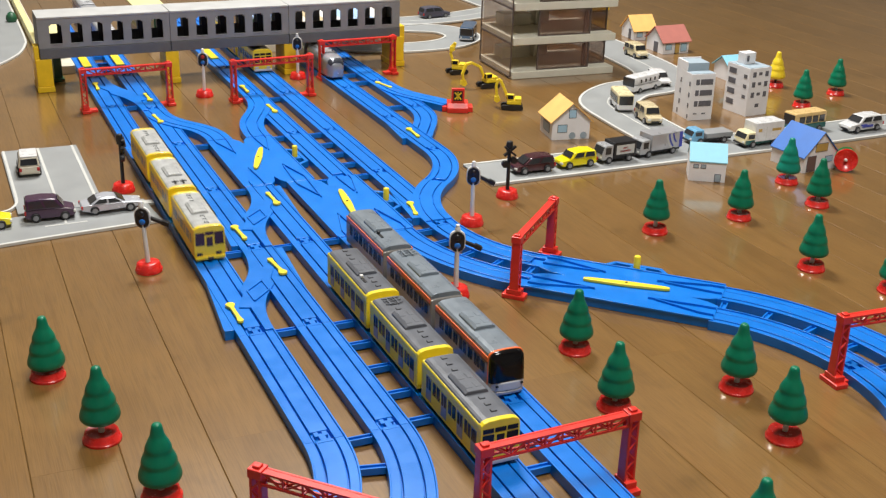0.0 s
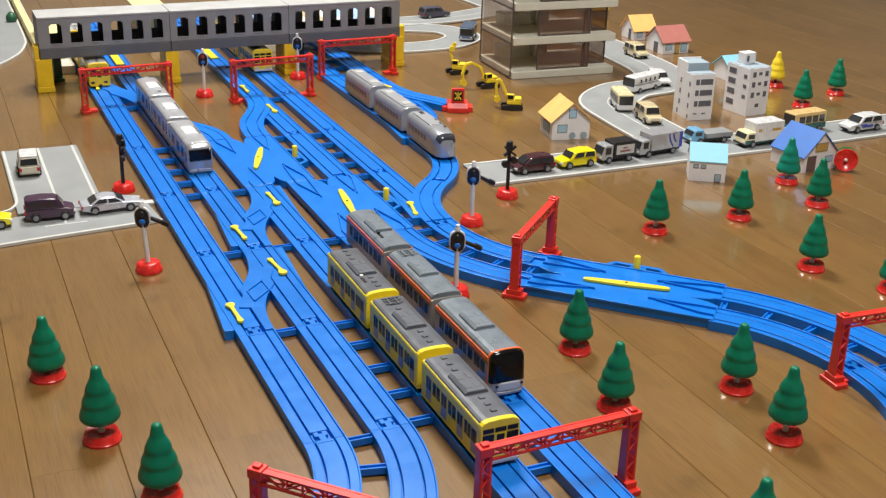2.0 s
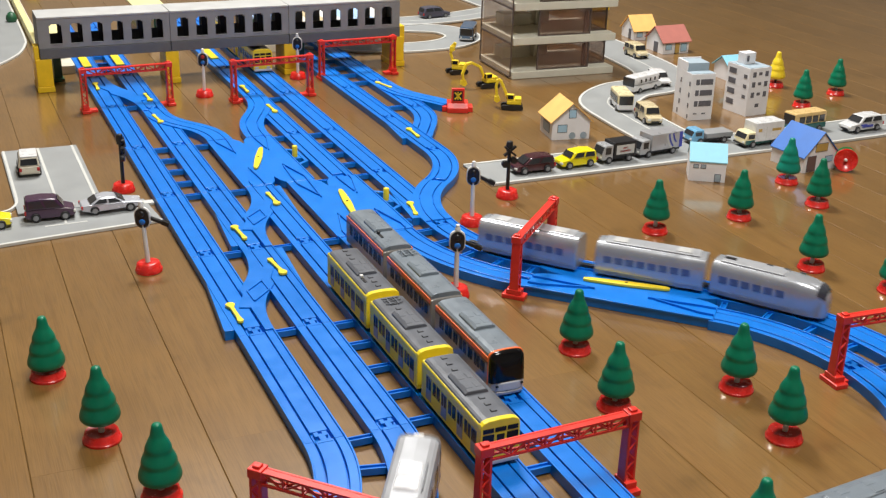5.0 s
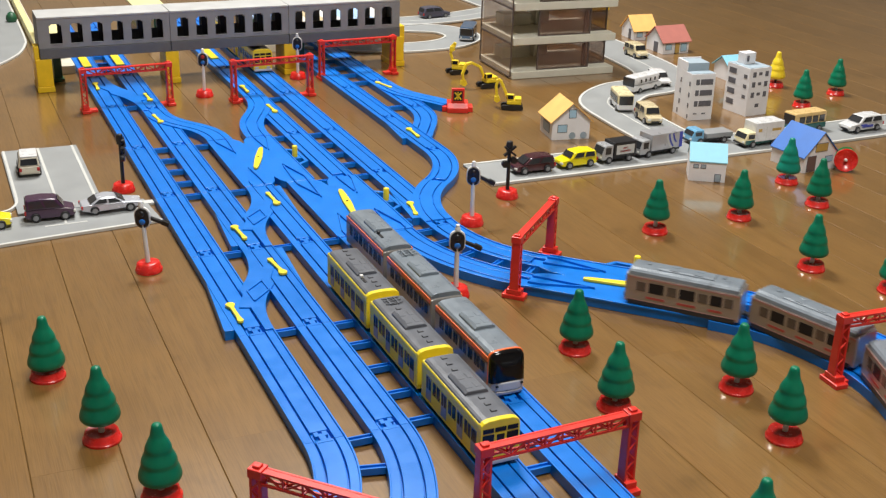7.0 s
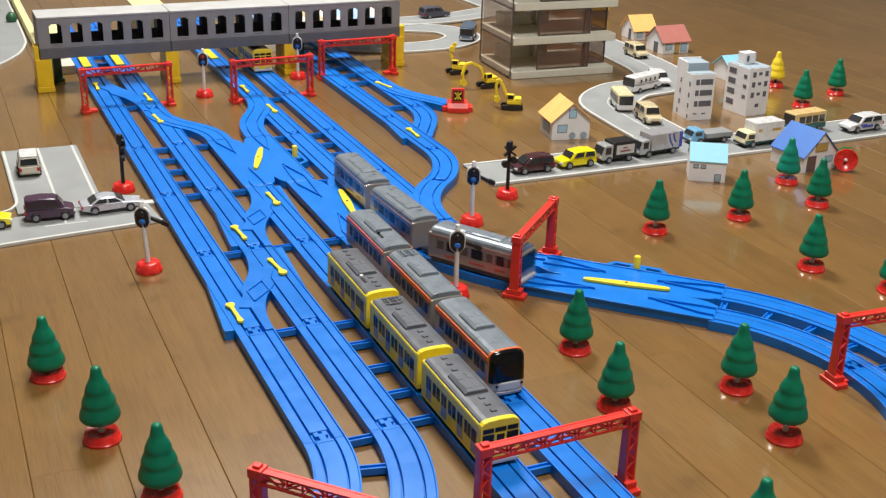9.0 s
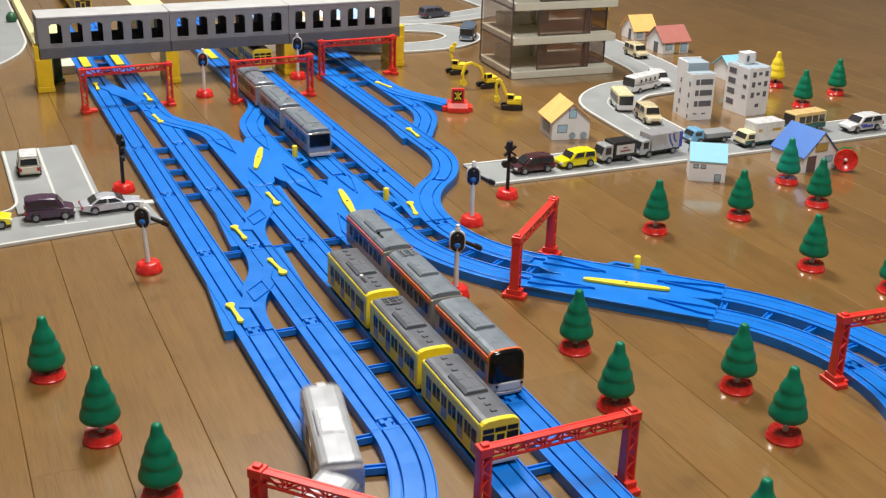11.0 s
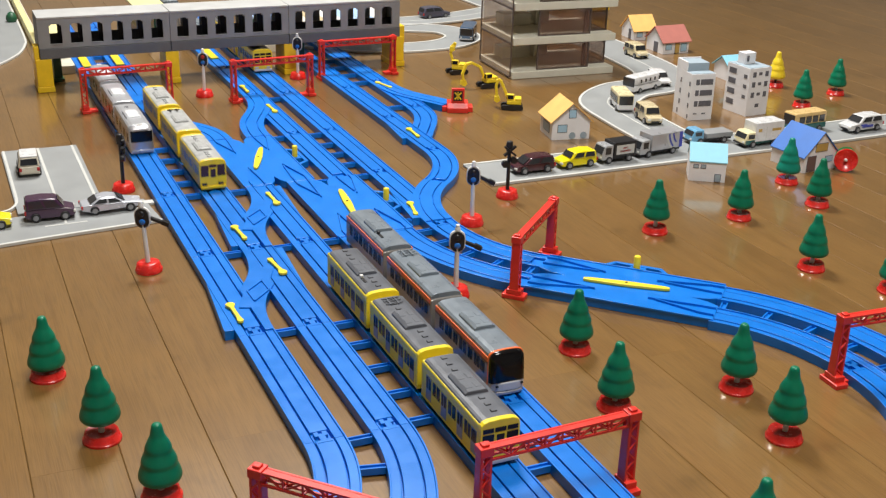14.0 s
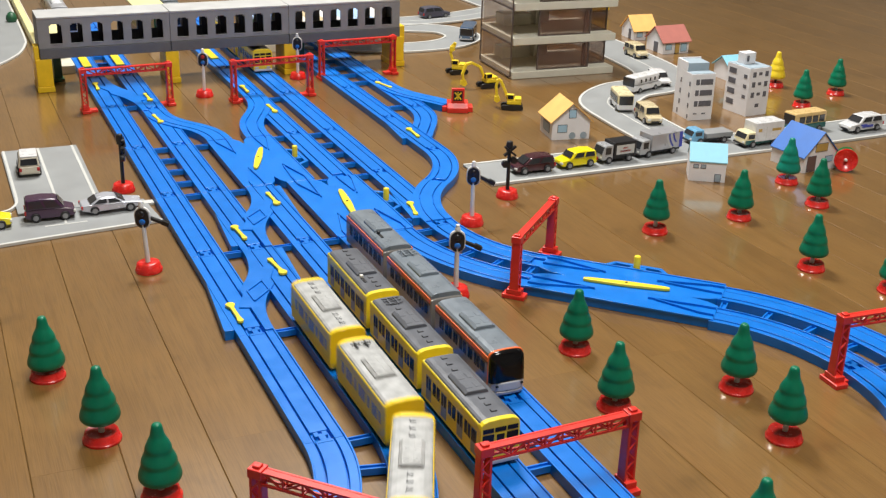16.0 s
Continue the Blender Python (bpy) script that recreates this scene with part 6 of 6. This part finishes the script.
def toy_truck(label, x, y, turn, cab_mat, box_mat, length=0.070, width=0.028, cab_len=0.021, cab_h=0.0245, load=(0.0, 0.030), stripes=(), chassis_mat=None, category="toy truck"):
    """A cab in front and a load box behind; load: (gap to the cab, height)."""
    ob = thing("toy_truck", label, category, "small toy cars", pose(x, y, ROAD + 0.0005, 0, 0, turn))
    hl, w = length / 2, width / 2
    part("chassis", boxes((-hl + 0.001, -w * 0.8, 0.0045, hl - 0.003, w * 0.8, 0.0085)), chassis_mat or CHASSIS, ob, "", 0.0005)
    bm = bmesh.new()
    extrude_y(bm, [(hl - cab_len, 0.005), (hl - 0.001, 0.005), (hl, 0.007), (hl - 0.0008, 0.0135), (hl - 0.0055, cab_h - 0.001), (hl - 0.008, cab_h), (hl - cab_len, cab_h)], -w * 0.94, w * 0.94)
    part("cab", bm, cab_mat, ob, "", 0.0012)
    if chassis_mat:
        part("lower_cab", boxes((hl - cab_len + 0.0005, -w * 0.94 - 0.0004, 0.0050, hl - 0.0010, w * 0.94 + 0.0004, 0.0118)), chassis_mat, ob, "", 0.0006)
    bm = bmesh.new()
    extrude_y(bm, [(hl - 0.0014, 0.0142), (hl - 0.0052, cab_h - 0.0026), (hl - 0.0046, cab_h - 0.0024), (hl - 0.0007, 0.0143)], -w * 0.80, w * 0.80)
    part("windscreen", bm, GLASS, ob)
    for s in (-1, 1):
        part("side_window", boxes((hl - cab_len + 0.004, s * w * 0.94 - 0.0004, 0.0140, hl - 0.0065, s * w * 0.94 + 0.0004, cab_h - 0.003)), GLASS, ob)
        part("headlight", boxes((hl - 0.002, s * w * 0.68 - 0.0025, 0.0075, hl + 0.0004, s * w * 0.68 + 0.0025, 0.0105)), LAMP, ob, "", 0.0003)
    part("bumper", boxes((hl - 0.002, -w * 0.92, 0.0042, hl + 0.0008, w * 0.92, 0.0066)), BLACK, ob, "", 0.0004)
    if load[1]:
        b = part("load_box", boxes((-hl, -w, 0.0086, hl - cab_len - 0.0008 - load[0], w, load[1])), box_mat, ob, "", 0.0010)
        for fx0, z0, fx1, z1, mt, nm in stripes:
            n = length - cab_len - load[0]
            for s in (-1, 1):
                part(nm, boxes((-hl + fx0 * n, s * w - 0.0003, z0, -hl + fx1 * n, s * w + 0.0003, z1)), mt, b)
    wheels(ob, hl, w, 0.0054)
    return ob


BEIGE = paint("beige_car_paint", (0.62, 0.52, 0.32))
CAR_WHITE = paint("white_car_paint", (0.70, 0.70, 0.70))
PLUM = paint("dark_plum_car_paint", (0.055, 0.022, 0.055), 0.2)
MAROON = paint("dark_maroon_car_paint", (0.060, 0.018, 0.026), 0.2)
CAR_SILVER = paint("silver_car_paint", (0.58, 0.60, 0.66), 0.25, 0.35)
CAR_YELLOW = paint("vivid_yellow_car_paint", (0.85, 0.72, 0.01))
TRUCK_GREY = paint("silver_grey_truck_paint", (0.45, 0.46, 0.47), 0.3, 0.3)
CREAM_P = paint("cream_van_paint", (0.80, 0.70, 0.42))
TEAL = paint("dark_teal_paint", (0.02, 0.12, 0.11))
AMBER = paint("amber_cream_bus_paint", (0.75, 0.52, 0.22))
STEEL_BLUE = paint("steel_blue_paint", (0.10, 0.16, 0.26), 0.2, 0.3)
CHAR = paint("charcoal_blue_paint", (0.07, 0.07, 0.10), 0.25)
SIGN_RED = material("red_print", (0.60, 0.06, 0.05), 0.5)
DEEP_BLUE = material("deep_blue_print", (0.05, 0.07, 0.42), 0.4)
toy_car("dark plum minivan on a grey toy road", -0.151, 0.630, -3, PLUM, 0.060, 0.028, 0.0285, 0.0155, 0.20, 0.16, 0.03)
toy_car("silver four-door toy sedan on a grey toy road", -0.076, 0.634, 1, CAR_SILVER, 0.076, 0.029, 0.0205, 0.0128, 0.27, 0.17, 0.17, 0.12)
toy_car("white toy hatchback with red lights seen from behind", -0.1575, 0.826, 87, paint("cream_white_car_paint", (0.62, 0.57, 0.46)), 0.066, 0.029, 0.0285, 0.0155, 0.22, 0.14, 0.04, 0.0, 0.0058, CAR_WHITE)
toy_car("vivid yellow compact toy car on a grey road", -0.227, 0.622, -3, CAR_YELLOW, 0.060, 0.028, 0.0240, 0.0140, 0.25, 0.14, 0.06)
toy_car("dark maroon toy minivan on a grey road", 0.512, 0.594, 180, MAROON, 0.064, 0.028, 0.0240, 0.0135, 0.16, 0.22, 0.07)
toy_car("vivid yellow toy hatchback on a grey road", 0.585, 0.596, 183, CAR_YELLOW, 0.062, 0.028, 0.0240, 0.0140, 0.23, 0.13, 0.05)
toy_truck("silver toy kei truck with black canopy and sign", 0.654, 0.600, 183, TRUCK_GREY, BLACK, 0.061, 0.027, 0.020, 0.0270, (0.0, 0.0305), [(0.10, 0.012, 0.88, 0.026, EDGE, "sign_panel"), (0.25, 0.015, 0.72, 0.018, SIGN_RED, "sign_bar"), (0.40, 0.020, 0.60, 0.0225, SIGN_RED, "sign_bar")])
box_truck = toy_truck("silver toy box truck with blue curved stripes", 0.732, 0.609, 187, TRUCK_GREY, paint("silver_box_paint", (0.48, 0.48, 0.50), 0.3, 0.4), 0.082, 0.030, 0.020, 0.0270, (0.001, 0.0340), [(0.00, 0.009, 0.10, 0.033, DEEP_BLUE, "blue_panel")])
for r, mt, nm in ((0.0215, DEEP_BLUE, "blue_stripe"), (0.0255, EDGE, "white_stripe"), (0.0295, DEEP_BLUE, "blue_stripe"), (0.0335, EDGE, "white_stripe")):
    for s in (-1, 1):
        bm = bmesh.new()
        arc = [(-0.041 - 0.004 + q * math.cos(t), 0.0345 - 0.0005 - q * math.sin(t)) for q, ts in ((r, range(0, 9)), (r + 0.0026, range(8, -1, -1))) for t in (math.radians(4 + k * 5.2) for k in ts)]
        arc = [(x, max(z, 0.0095)) for x, z in arc]
        extrude_y(bm, arc, s * 0.0150 - 0.0002, s * 0.0150 + 0.0003)
        part(nm, bm, mt, box_truck)
toy_truck("steel blue toy flatbed truck with grey gate", 0.848, 0.634, 178, paint("sky_blue_cab_paint", (0.16, 0.40, 0.62)), GREY, 0.076, 0.028, 0.022, 0.0230, (0.004, 0.0165))
toy_truck("cream and white toy catering truck with teal skirt", 0.917, 0.596, 181, CREAM_P, CAR_WHITE, 0.074, 0.030, 0.022, 0.0240, (-0.004, 0.0385), [(0.10, 0.024, 0.42, 0.028, PRINT_TAN, "tan_window"), (0.78, 0.024, 0.90, 0.029, PRINT_TAN, "tan_window"), (0.60, 0.010, 0.62, 0.032, EDGE, "door_line")], TEAL)

def toy_bus(label, x, y, turn, upper, lower, length=0.066, width=0.028, height=0.031, panes=5, roof=None, share=0.80, sill=0.016, rounding=0.0024):
    ob = thing("toy_bus", label, "toy bus", "small toy cars", pose(x, y, ROAD + 0.0005, 0, 0, turn))
    hl, w = length / 2, width / 2
    part("lower_body", boxes((-hl, -w, 0.0045, hl, w, 0.0135)), lower, ob, "", 0.0012)
    part("upper_body", boxes((-hl + 0.0004, -w + 0.0004, 0.0130, hl - 0.0006, w - 0.0004, height)), upper, ob, "", rounding)
    if roof:
        part("roof_panel", boxes((-hl + 0.003, -w + 0.003, height - 0.0004, hl - 0.003, w - 0.003, height + 0.0008)), roof, ob, "", 0.0004)
    n = (length - 0.012) / panes
    for s in (-1, 1):
        for i in range(panes):
            a = -hl + 0.005 + i * n
            part("side_window", boxes((a, s * w - 0.0006, sill, a + n * share, s * w + 0.0003, height - 0.006)), GLASS, ob)
        part("headlight", boxes((hl - 0.001, s * w * 0.72 - 0.002, 0.008, hl + 0.0005, s * w * 0.72 + 0.002, 0.0105)), LAMP, ob)
    part("windscreen", boxes((hl - 0.0012, -w * 0.86, 0.0125, hl + 0.0004, w * 0.86, height - 0.003)), GLASS, ob, "", 0.0006)
    part("rear_window", boxes((-hl - 0.0003, -w * 0.8, 0.0165, -hl + 0.001, w * 0.8, height - 0.005)), GLASS, ob)
    part("bumper", boxes((hl - 0.001, -w * 0.95, 0.0040, hl + 0.0010, w * 0.95, 0.0064)), GREY_LIGHT, ob, "", 0.0004)
    wheels(ob, hl, w, 0.0052)
    return ob


toy_bus("amber cream and teal toy bus on a grey road", 1.042, 0.636, 184, AMBER, TEAL, 0.070, 0.028, 0.0330, 4)
patrol = toy_car("white toy patrol car with blue side flash", 1.136, 0.606, 184, CAR_WHITE, 0.076, 0.030, 0.0260, 0.0150, 0.24, 0.14, 0.06)
part("blue_flash", boxes((-0.012, 0.0147, 0.008, 0.012, 0.0155, 0.0115), (0.002, 0.0147, 0.0115, 0.016, 0.0155, 0.0135)), DEEP_BLUE, patrol)
toy_car("beige boxy toy van on a grey road", 0.822, 0.764, -101, BEIGE, 0.062, 0.029, 0.0280, 0.0155, 0.20, 0.08, 0.03)
toy_bus("white and cream toy bus with dark windscreen", 0.823, 0.850, -108, CREAM_P, CAR_WHITE, 0.062, 0.028, 0.0310, 5, CREAM_P)
toy_bus("white toy ambulance coach with small windows", 0.926, 0.946, 199, CAR_WHITE, CAR_WHITE, 0.078, 0.030, 0.0310, 5, None, 0.28, 0.019, 0.0075)
toy_car("white compact toy car on a grey road", 0.984, 0.976, -100, CAR_WHITE, 0.058, 0.028, 0.0240, 0.0140, 0.24, 0.14, 0.04)
toy_car("beige boxy toy van on the far grey road", 1.068, 1.186, -92, BEIGE, 0.060, 0.029, 0.0270, 0.0150, 0.20, 0.08, 0.03)
toy_car("charcoal toy estate car on the far road", 0.828, 1.680, 8, CHAR, 0.074, 0.030, 0.0260, 0.0145, 0.24, 0.14, 0.05)
toy_bus("steel blue toy minibus on the looped road", 0.806, 1.445, -122, STEEL_BLUE, STEEL_BLUE, 0.072, 0.030, 0.0310, 5)
toy_truck("dark toy truck with yellow load on the far floor", 1.225, 1.62, 180, CHAR, YELLOW, 0.070, 0.030, 0.020, 0.026, (0.0, 0.030))

# ---- floorboards, each a piece of the floor ----
PW = 0.0730
random.seed(7)
meshes = {}


def board(x, y0, y1):
    k = round(y1 - y0, 3)
    if k not in meshes:
        bm = bmesh.new()
        hw, hl, c = PW / 2 - 0.00015, k / 2 - 0.00005, 0.0006
        v = [bm.verts.new(p) for p in ((-hw, -hl, -0.014), (hw, -hl, -0.014), (hw, hl, -0.014), (-hw, hl, -0.014), (-hw, -hl, -c), (hw, -hl, -c), (hw, hl, -c), (-hw, hl, -c), (-hw + c, -hl, 0), (hw - c, -hl, 0), (hw - c, hl, 0), (-hw + c, hl, 0))]
        for f in ((0, 1, 5, 4), (1, 2, 6, 5), (2, 3, 7, 6), (3, 0, 4, 7), (4, 5, 9, 8), (5, 6, 10, 9), (6, 7, 11, 10), (7, 4, 8, 11), (8, 9, 10, 11)):
            bm.faces.new([v[i] for i in f])
        me = bpy.data.meshes.new("floorboard")
        bm.to_mesh(me)
        bm.free()
        me.materials.append(WOOD)
        meshes[k] = me
    piece("floorboard", meshes[k], floor, pose(x, (y0 + y1) / 2, 0))


for c in range(-36, 55):
    x = -0.159 + PW * (c + 0.5)
    y = -3.0 + 0.303 * ((c * 3) % 6) - 1.5
    while y < 4.5:
        y1 = y + 1.818
        a, b = max(y, -3.0), min(y1, 4.5)
        if b - a > 0.05:
            board(x, a, b)
        y = y1

motions()
